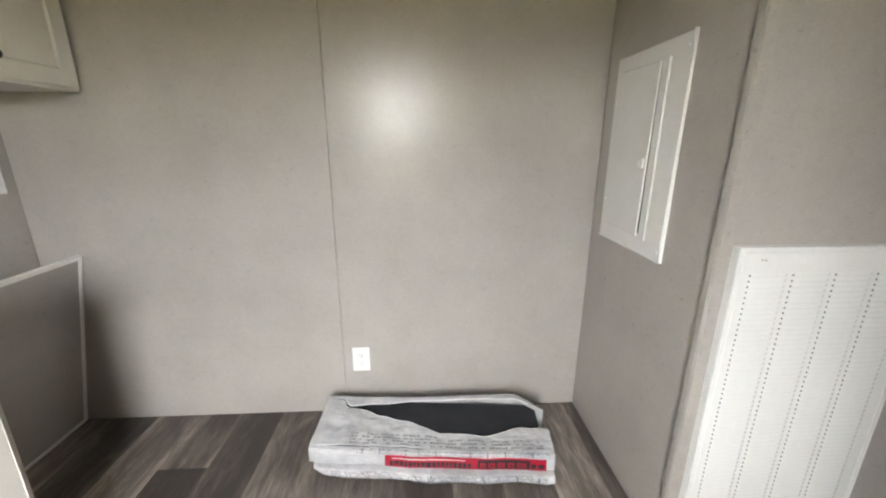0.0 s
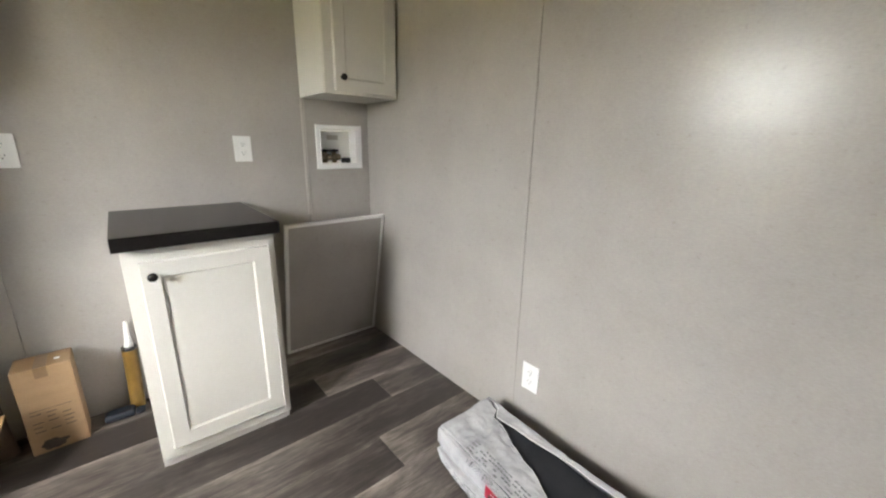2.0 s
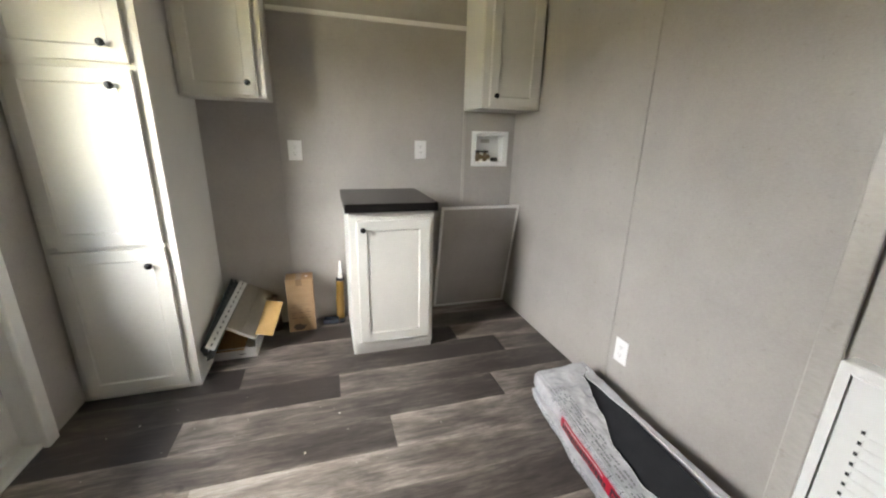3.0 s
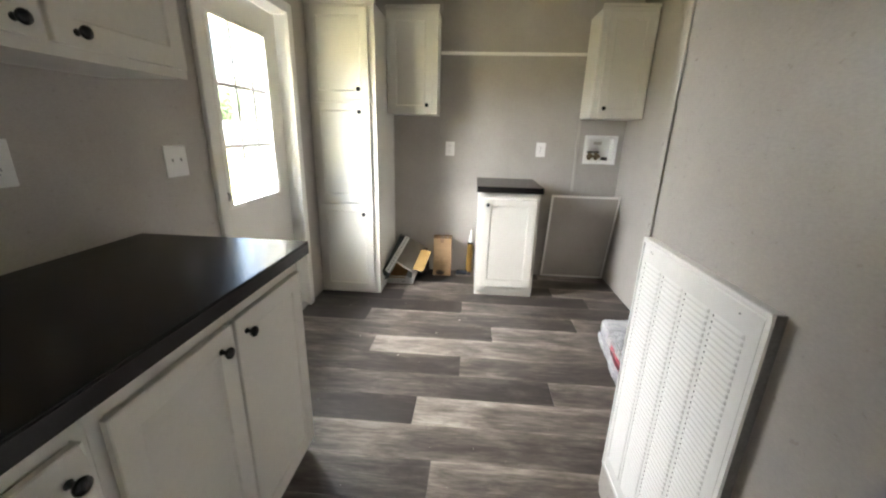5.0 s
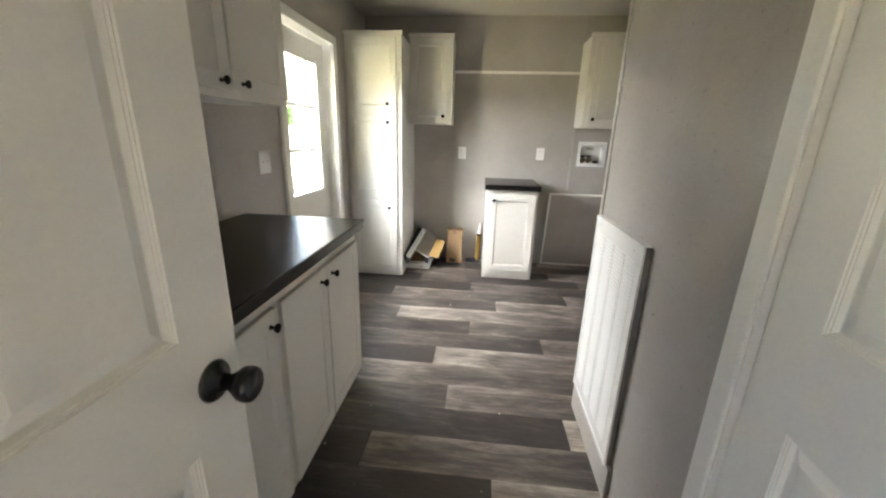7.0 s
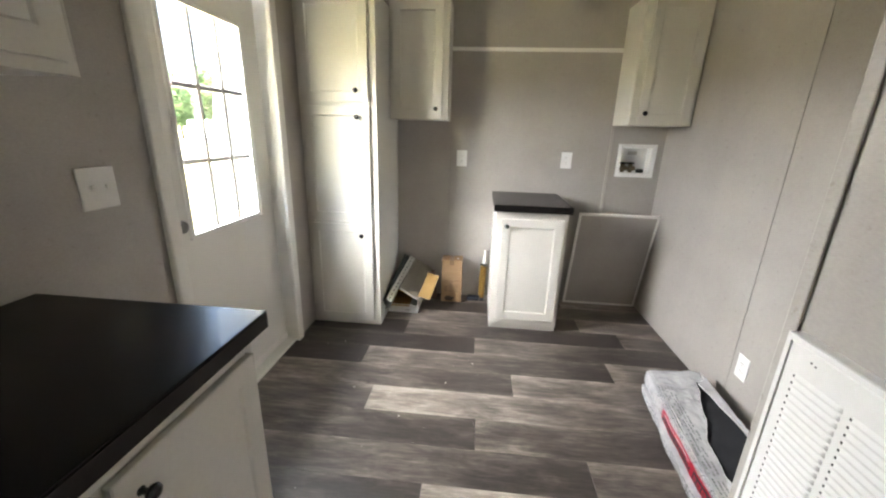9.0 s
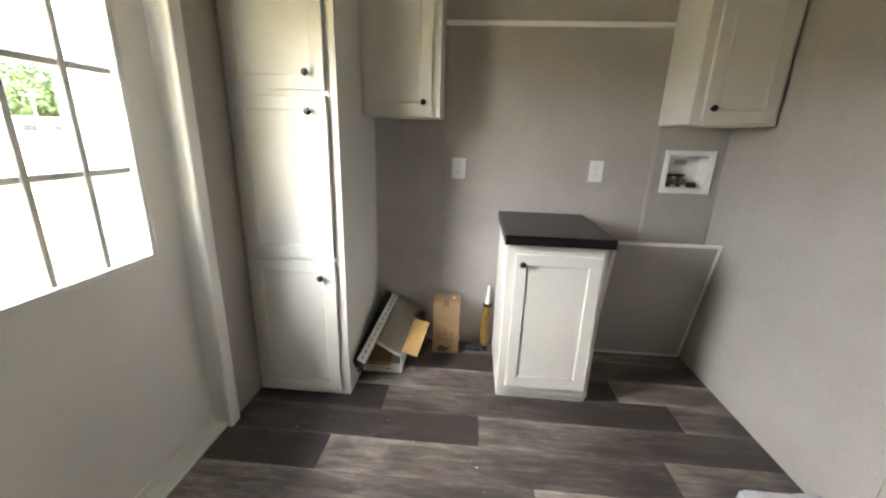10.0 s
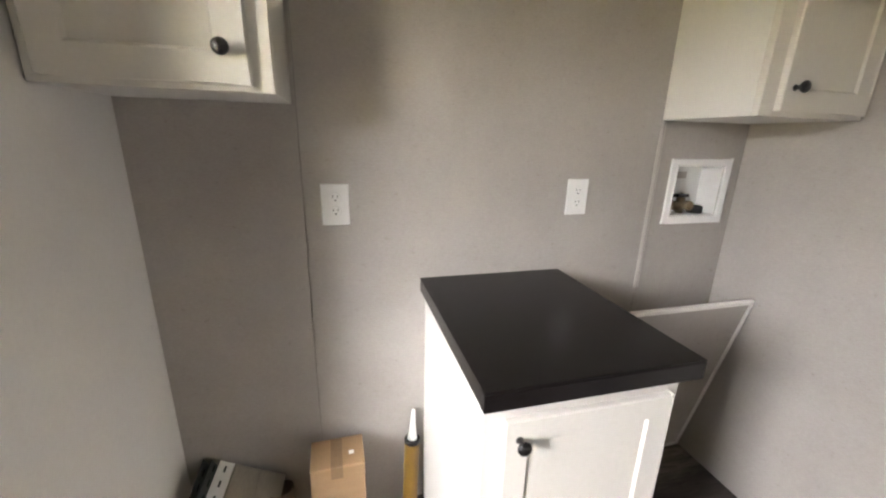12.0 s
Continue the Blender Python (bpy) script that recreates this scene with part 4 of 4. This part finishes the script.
# ---- siding offcuts stacked between the pantry and the wall ----
def siding(name, a, b, width_way, width, mat, label, flange=0.046, back=0.0, group="siding offcuts"):
    """A clapboard strip from a to b: a slotted nailing flange, then the face with a mid groove and a butt edge."""
    ob = thing(name, Matrix.Translation(a), label, "siding", group)
    ax, bx = Vector(a), Vector(b)
    length = (bx - ax).length
    u = (bx - ax).normalized()
    v = Vector(width_way)
    v = (v - v.dot(u) * u).normalized()
    n = v.cross(u)
    if n.z < 0:
        n = -n

    def solid(profile, t0, t1, thick=0.0022):
        bm = bmesh.new()
        rows2 = []
        for t in (t0, t1):
            rows2.append([bm.verts.new(u * t + v * p + n * q) for p, q in profile] + [bm.verts.new(u * t + v * p + n * (q - thick)) for p, q in profile[::-1]])
        m2 = len(rows2[0])
        for i in range(m2):
            j = (i + 1) % m2
            bm.faces.new((rows2[0][i], rows2[0][j], rows2[1][j], rows2[1][i]))
        bm.faces.new(rows2[0])
        bm.faces.new(rows2[1])
        return bm

    fl = part("nailing_flange", solid([(0, 0), (flange, 0)], 0, length), SIDING_WHITE if mat is SIDING else mat, ob)
    for k in range(int(length / 0.045)):
        t = 0.02 + 0.045 * k
        part("slot", solid([(flange * 0.42, 0.0012), (flange * 0.55, 0.0012)], t, t + 0.020, 0.001), DARK, fl)
    mid = flange + (width - flange) * 0.48
    prof = [(flange + 0.001, -0.004), (flange + 0.004, 0.007), (mid, 0.010), (mid + 0.003, 0.0088), (mid + 0.006, 0.0098), (width - 0.002, 0.013), (width, -0.004)]
    part("face", solid(prof, back, length - 0.004), mat, ob)
    if mat is SIDING:
        part("curled_end", tube([u * (back - 0.006) + v * (flange + 0.004 + k * (width - flange - 0.006) / 8) + n * (0.010 + 0.002 * math.sin(k)) for k in range(9)], 0.008, 10), TRIM_GREY, ob, "pale curled cut end", True)
    return ob


siding("siding_offcut", (0.045, 1.046, 0.190), (-0.525, 1.122, 0.338), (0, 0.150, -0.092), 0.215, SIDING, "taupe vinyl siding offcut with a pale slotted flange", back=0.165)
siding("siding_offcut", (0.040, 1.036, 0.186), (-0.520, 1.100, 0.350), (0, 0.025, -0.10), 0.085, SIDING_DARK, "dark slate vinyl siding offcut leaning on the pantry")
siding("siding_offcut", (0.055, 1.029, 0.186), (-0.520, 1.078, 0.358), (0, 0.015, -0.10), 0.085, SIDING_DARK, "dark slate vinyl siding offcut leaning on the pantry")

tray = thing("trim_box", pose(-0.135, 1.024, 0.0), "open grey-white carton of trim lying on the floor", "box")
tb2 = bmesh.new()
add_box(tb2, -0.38, 0, 0, 0.225, 0.001, 0.004)
add_box(tb2, -0.38, 0, 0, 0.003, 0.0045, 0.10)
add_box(tb2, -0.38, 0, 0.222, 0.225, 0.0045, 0.10)
add_box(tb2, -0.003, 0, 0.0035, 0.2215, 0.0045, 0.062)
part("carton", tb2, SIDING_WHITE, tray)
part("insert", box(-0.355, 0.0, 0.02, 0.165, -0.005, 0.0, 0.001), YELLOW_BOARD, tray, "yellow kraft board insert", m=pose(0.030, 0, 0.072, 0, 3))
part("printed_mark", box(0.0002, 0.0008, 0.13, 0.165, 0.022, 0.028), GREY_INK, tray)
part("end_flap", box(0.0, 0.055, 0.03, 0.185, -0.002, 0.0, 0.0005), SIDING_WHITE, tray, m=pose(0.0, 0, 0.064, 0, -32))

strip = thing("board_strip", pose(-0.135, 1.250, 0.140, -6, 40, -19), "yellow-brown kraft board strip resting on the carton", "board")
part("strip", box(-0.215, 0.0, 0.0, 0.100, 0.0, 0.005, 0.001), YELLOW_BOARD, strip)

roll = thing("cardboard_tube", pose(-0.44, 1.325, 0.0, 6, -8, 0), "short dark brown cardboard tube standing on end", "tube")
ring = bmesh.new()
turned([(0.040, 0.004), (0.040, 0.235), (0.036, 0.235), (0.036, 0.01)], 24, None, ring)
part("tube", ring, mottled("dark_kraft", (0.07, 0.045, 0.03), (0.13, 0.09, 0.06), 14, 0.6), roll, "", True)

carton = thing("cardboard_box", pose(-0.382, 1.405, 0.0, 0, 0, 1.5), "tall closed brown cardboard box with taped top", "box")
part("box", box(-0.125, 0, 0, 0.166, 0.001, 0.362, 0.002), CARDBOARD, carton)
for y0, y1 in ((0.001, 0.0815), (0.0845, 0.165)):
    part("flap", box(-0.124, -0.001, y0, y1, 0.3622, 0.3650, 0.0008), CARDBOARD, carton)
part("tape", box(-0.122, 0.0008, 0.062, 0.098, 0.3653, 0.3660), TAPE, carton, "brown packing tape")
part("tape", box(0.0004, 0.0010, 0.062, 0.098, 0.322, 0.3660), TAPE, carton, "brown packing tape")
part("sticker", box(-0.060, -0.044, 0.118, 0.134, 0.3653, 0.3660), PLASTIC, carton, "small white sticker")
for i in range(5):
    for y0, y1 in ((0.022, 0.052), (0.066, 0.094), (0.108, 0.140)):
        if (i * 3 + int(y0 * 100)) % 5:
            part("print_line", box(0.0004, 0.0009, y0, y1 - 0.006 * (i % 2), 0.172 - 0.019 * i, 0.175 - 0.019 * i), INK, carton)
part("print_line", box(0.0004, 0.0009, 0.022, 0.142, 0.188, 0.1895), INK, carton)
stain = bmesh.new()
for k in range(40):
    a = k * 2 * math.pi / 40
    r = 0.034 + 0.014 * noise.noise(Vector((math.cos(a) * 1.7, math.sin(a) * 1.7, 2)))
    stain.verts.new((0.0007, 0.066 + 1.1 * r * math.cos(a), 0.032 + 0.62 * r * math.sin(a)))
stain.faces.new(stain.verts[:])
part("stain", stain, INK, carton, "dark damp stain")

tube_c = thing("caulk_tube", pose(-0.512, 1.734, 0.0, -2, -1, 0) @ Matrix.Diagonal((1.12, 1.12, 1.21, 1)), "ochre caulk tube with a white nozzle standing upright", "caulk tube")
part("cartridge", turned([(0.023, 0.001), (0.025, 0.004), (0.025, 0.035), (0.0245, 0.036), (0.0245, 0.234), (0.0249, 0.235), (0.0249, 0.2395)], 24), CAULK_YELLOW, tube_c, "", True)
part("collar", turned([(0.0252, 0.240), (0.0256, 0.241), (0.0256, 0.249), (0.0235, 0.252), (0.008, 0.2525)], 24), BLACK_METAL, tube_c)
part("nozzle", turned([(0.0155, 0.2527), (0.0140, 0.262), (0.0115, 0.27), (0.0060, 0.350), (0.003, 0.351)], 16), CLEAR_WHITE, tube_c, "milky white nozzle", True)

scrap = thing("plastic_scrap", pose(-0.462, 1.672, 0.0, 0, 0, 86), "low dark blue plastic scrap lying on the floor", "scrap")
part("cap", box(-0.055, 0.050, -0.032, 0.030, 0.001, 0.034, 0.012, 3), BLUE_PLASTIC, scrap, "", True)
part("tab", box(0.052, 0.085, -0.020, 0.022, 0.001, 0.016, 0.005, 2), BLUE_PLASTIC, scrap)

# crumbs left on the floor
rng = random.Random(21)
crumbs = bmesh.new()
for _ in range(70):
    x, y = rng.uniform(0.2, 2.6), rng.uniform(0.65, 2.2)
    r = rng.choice((0.0012, 0.0015, 0.002, 0.002, 0.004))
    made = bmesh.ops.create_icosphere(crumbs, subdivisions=1, radius=r)["verts"]
    for v in made:
        v.co = Vector((x + v.co.x * rng.uniform(0.7, 1.8), y + v.co.y * rng.uniform(0.7, 1.6), r * 0.6 + v.co.z * 0.6))
crumb = part("floor_debris", crumbs, DEBRIS)
tagged(crumb, "pale crumbs of building debris on the floor", "debris", kind="stuff")

# ---- outside, seen through the door's panes ----
GROUND_Z = -0.80


def plastic_sheet():
    """A loose white sheet hung from the outer wall beside the door; its free edge slants outwards to the ground."""
    ob = thing("plastic_sheet", pose(0, 0, 0), "loose white plastic sheet hanging outside the entry door", "plastic sheet")

    def hang(a, b):
        z = 2.16 - b * (2.16 - GROUND_Z - 0.004)
        free = 0.945 - 0.286 * z
        x = -0.10 + a * (free + 0.10)
        out = min(1.0, (2.16 - z) / 0.35)
        y = 0.385 - 0.135 * out - 0.03 * out * math.sin(a * 9 + z * 1.5) + 0.012 * out * noise.noise(Vector((x * 5, z * 3, 0)))
        return Vector((x, y, z))

    cloth = part("sheet", grid_mesh(hang, 26, 50), SHEET_WHITE, ob, "", True)
    cloth.modifiers.new("thickness", "SOLIDIFY").thickness = 0.001


plastic_sheet()
gb = bmesh.new()
rings = [[gb.verts.new((r * math.cos(a * math.pi / 24), r * math.sin(a * math.pi / 24), 0)) for a in range(48)] for r in (3, 12, 30, 60, 120, 300, 900)]
gb.faces.new(rings[0])
for a, b in zip(rings, rings[1:]):
    for k in range(48):
        gb.faces.new((a[k], a[(k + 1) % 48], b[(k + 1) % 48], b[k]))
ground = part("ground", gb, GRASS_SOIL, m=Matrix.Translation((0, 0, GROUND_Z)))
tagged(ground, "patchy dry grass and pale gravel yard", "ground", kind="structure")
lot = part("pavement", box(-60, 10, -45, -24, GROUND_Z + 0.001, GROUND_Z + 0.02), mottled("pale_gravel", (0.38, 0.36, 0.33), (0.52, 0.50, 0.46), 0.4, 0.95, fine=8, bump=0.3))
tagged(lot, "pale gravel lot with parked trailers", "pavement", kind="structure")


def tree(rng):
    """Trunk, limbs and a ragged crown of leaf clumps, base at the origin."""
    top = thing("tree", Matrix(), "broad green tree at the edge of the lot", "tree", "trees beyond the lot")
    h = 9.0
    bm = tube([(0, 0, -0.1), (0.08, 0.05, 1.2), (0.0, 0.15, 2.8), (-0.1, 0.1, 4.5), (0.05, 0, 6.4)], 0.2, 8)
    for v in bm.verts:
        k = max(0.15, 1.15 - v.co.z / 7)
        v.co.x, v.co.y = v.co.x * k + 0.05, v.co.y * k
    for _ in range(6):
        a, z = rng.uniform(0, 6.28), rng.uniform(2.2, 5.0)
        b2 = tube([(0, 0.1, z), (math.cos(a), math.sin(a), z + 0.9), (2.0 * math.cos(a), 2.0 * math.sin(a), z + 2.0)], 0.06, 6)
        tmp = bpy.data.meshes.new("limb")
        b2.to_mesh(tmp)
        b2.free()
        bm.from_mesh(tmp)
    part("trunk", bm, BARK, top, "", True)
    cb = bmesh.new()
    blobs = [(Vector((rng.uniform(-2.3, 2.3), rng.uniform(-2.3, 2.3), rng.uniform(3.0, h - 1.2))), rng.uniform(0.8, 1.6)) for _ in range(16)]
    for c, r in blobs:
        for _ in range(110):
            d = Vector((rng.gauss(0, 1), rng.gauss(0, 1), rng.gauss(0, 0.8))).normalized() * r * rng.uniform(0.6, 1.1)
            p, s = c + d, rng.uniform(0.14, 0.30)
            u = Vector((rng.uniform(-1, 1), rng.uniform(-1, 1), rng.uniform(-0.6, 0.6))).normalized()
            w = u.cross(Vector((rng.uniform(-1, 1), rng.uniform(-1, 1), 1))).normalized()
            cb.faces.new([cb.verts.new(p + s * q) for q in (u, w * 0.6, -u, -w * 0.6)])
    part("crown", cb, LEAF, top)
    return top


rng = random.Random(5)
models = [tree(rng), tree(rng)]
k = 0
for n_row, dist in ((24, 60), (22, 72)):
    for i in range(n_row):
        ang = radians(198 + 56 * i / n_row + rng.uniform(-1.5, 1.5))
        d = dist + rng.uniform(-4, 4)
        s = rng.uniform(0.8, 1.15)
        m = Matrix.Translation((d * math.cos(ang), d * math.sin(ang), GROUND_Z)) @ pose(0, 0, 0, 0, 0, rng.uniform(0, 360)) @ Matrix.Diagonal((s, s, s, 1))
        if k < 2:
            models[k].matrix_world = m
        else:
            c = copy_thing(models[k % 2], Matrix())
            c.matrix_world = m
        k += 1


def trailer(m, length, label):
    t = thing("travel_trailer", m, label, "trailer", "trailers parked on the lot")
    part("body", box(0, length, 0, 2.3, 0.55, 2.65, 0.18, 3), TRAILER_WHITE, t)
    for x in (0.18, 0.42, 0.68):
        part("window", box(length * x, length * x + 0.9, -0.012, 0.02, 1.5, 2.05, 0.01), TINT, t)
    part("door", box(length * 0.85, length * 0.85 + 0.65, -0.015, 0.02, 0.62, 2.35, 0.01), TRAILER_WHITE, t)
    part("stripe", box(0.2, length - 0.2, -0.008, 0.01, 1.0, 1.12), GREY_STEEL, t)
    for x in (0.5, 0.62):
        w = part("wheel", turned([(0.33, 0), (0.36, 0.04), (0.36, 0.18), (0.33, 0.22)], 20, pose(length * x, 0.25, 0.36, 90)), RUBBER, t)
        part("rim", turned([(0.2, 0), (0.19, 0.01), (0.05, 0.012)], 16, pose(length * x, 0.03, 0.36, 90)), NICKEL, w)
    for x in (0.08, 0.95):
        part("jack", box(length * x, length * x + 0.1, 0.4, 0.5, 0.0, 0.56), GREY_STEEL, t)
    return t


trailer(pose(-37.5, -29.5, GROUND_Z + 0.02, 0, 0, 137), 9.5, "long white travel trailer parked on the gravel lot")
trailer(pose(-27.0, -36.5, GROUND_Z + 0.02, 0, 0, 138), 8.0, "white travel trailer parked on the gravel lot")
trailer(pose(-43.5, -22.0, GROUND_Z + 0.02, 0, 0, 130), 8.5, "white travel trailer farther along the lot")

car = thing("parked_car", pose(-29.6, -30.0, GROUND_Z + 0.02, 0, 0, -44), "dark parked car in front of the trailers", "car")
cb = bmesh.new()
side = [(-2.2, 0.35), (2.2, 0.35), (2.25, 0.75), (1.3, 0.92), (0.6, 1.38), (-1.0, 1.42), (-1.75, 0.98), (-2.25, 0.9)]
for y in (-0.85, 0.85):
    cb.faces.new([cb.verts.new((x, y * (0.82 if z > 1.1 else 1), z)) for x, z in side])
cb.verts.ensure_lookup_table()
for i in range(8):
    j = (i + 1) % 8
    cb.faces.new((cb.verts[i], cb.verts[j], cb.verts[8 + j], cb.verts[8 + i]))
part("body", soften(cb, 0.05, 0.3), CAR_PAINT, car)
for y in (-0.80, 0.80):
    part("side_window", box(-1.3, 0.7, y - 0.012, y + 0.012, 0.98, 1.32, 0.01), TINT, car)
    for x in (-1.35, 1.35):
        w = part("wheel", turned([(0.29, -0.1), (0.32, -0.07), (0.32, 0.07), (0.29, 0.1)], 18, pose(x, y, 0.32, 90)), RUBBER, car)
        part("rim", turned([(0.18, -0.11), (0.18, 0.11)], 14, pose(x, y, 0.32, 90)), NICKEL, w)

pole = thing("utility_pole", pose(-33.5, -40.5, GROUND_Z), "weathered wooden utility pole with a crossarm", "pole")
part("shaft", tube([(0, 0, 0), (0, 0, 3), (0.02, 0, 5.2)], 0.13, 10), POLE_WOOD, pole)
part("crossarm", box(-0.9, 0.9, -0.16, -0.04, 4.6, 4.75, 0.02), POLE_WOOD, pole)
for x in (-0.8, 0.0, 0.8):
    part("insulator", turned([(0.05, 4.75), (0.07, 4.8), (0.04, 4.9)], 8, Matrix.Translation((x, -0.1, 0))), GREY_STEEL, pole)
hedge = bmesh.new()
for _ in range(700):
    p = Vector((rng.uniform(-2.4, 2.4), rng.gauss(0, 0.45), abs(rng.gauss(0.25, 0.22))))
    u = Vector((rng.uniform(-1, 1), rng.uniform(-1, 1), rng.uniform(-0.5, 1))).normalized()
    w = u.cross(Vector((0.3, 0.2, 1))).normalized()
    hedge.faces.new([hedge.verts.new(p + 0.11 * q) for q in (u, w * 0.6, -u, -w * 0.6)])
hd = part("shrub", hedge, LEAF, m=pose(-26.5, -30.0, GROUND_Z + 0.02, 0, 0, -44))
tagged(hd, "low yellow-green shrub at the lot's edge", "shrub")

# ---- floor planks, laid across the room ----
floor = part("floor", box(WEST - 0.1, 6.1, SOUTH - 0.13, NORTH + 0.12, -0.09, -0.0055), SUBFLOOR)
tagged(floor, "weathered grey-brown vinyl plank floor", "floor", kind="structure")
ROW0, ROW_W, LENGTH = -0.603, 0.1938, 1.49
# where one joint of each row lies, counted from the west wall
JOINTS = [0.9, 2.2, 2.45, 1.206, 1.698, 1.016, 1.915, 1.152, 1.715, 2.20, 1.508, 0.93, 1.622, 2.205, 1.30, 1.85, 0.82, 1.45, 2.1, 1.1, 1.75, 0.95, 2.0]


def plank(x0, x1, y0, y1, row_x, start):
    """One plank; its origin is the corner at which its full print would start."""
    c, zt, zb, q = 0.0009, 0.0, -0.005, 0.0003
    me = bpy.data.meshes.new("plank")
    a0, a1, b0, b1 = x0 - row_x + q, x1 - row_x - q, y0 - start + q, y1 - start - q
    v = [((a0 + i, a1 - i)[sx], (b0 + i, b1 - i)[sy], z) for i, z in ((0, zb), (0, zt - c * 0.7), (c, zt)) for sx, sy in ((0, 0), (1, 0), (1, 1), (0, 1))]
    f = [(8, 9, 10, 11), (3, 2, 1, 0)] + [(r + i, r + (i + 1) % 4, r + 4 + (i + 1) % 4, r + 4 + i) for r in (0, 4) for i in range(4)]
    me.from_pydata(v, [], f)
    me.materials.append(PLANK)
    ob = new("plank", me)
    ob.parent = floor
    ob.matrix_local = Matrix.Translation((row_x, start, 0))


LOW, HIGH = SOUTH - 0.12, NORTH + 0.1
for r in range(23):
    x0, x1 = ROW0 + r * ROW_W, ROW0 + (r + 1) * ROW_W
    for k in range(-2, 3):
        start = JOINTS[r] + k * LENGTH
        y0, y1 = max(start, LOW), min(start + LENGTH, HIGH)
        if y1 - y0 > 0.01:
            plank(max(x0, WEST - 0.05), x1, y0, y1, x0, start)
hall_floor = part("plank", box(ROW0 + 23 * ROW_W + 0.0005, 6.05, SOUTH - 0.1, NORTH + 0.1, -0.005, 0.0, 0.0005), PLANK, floor)
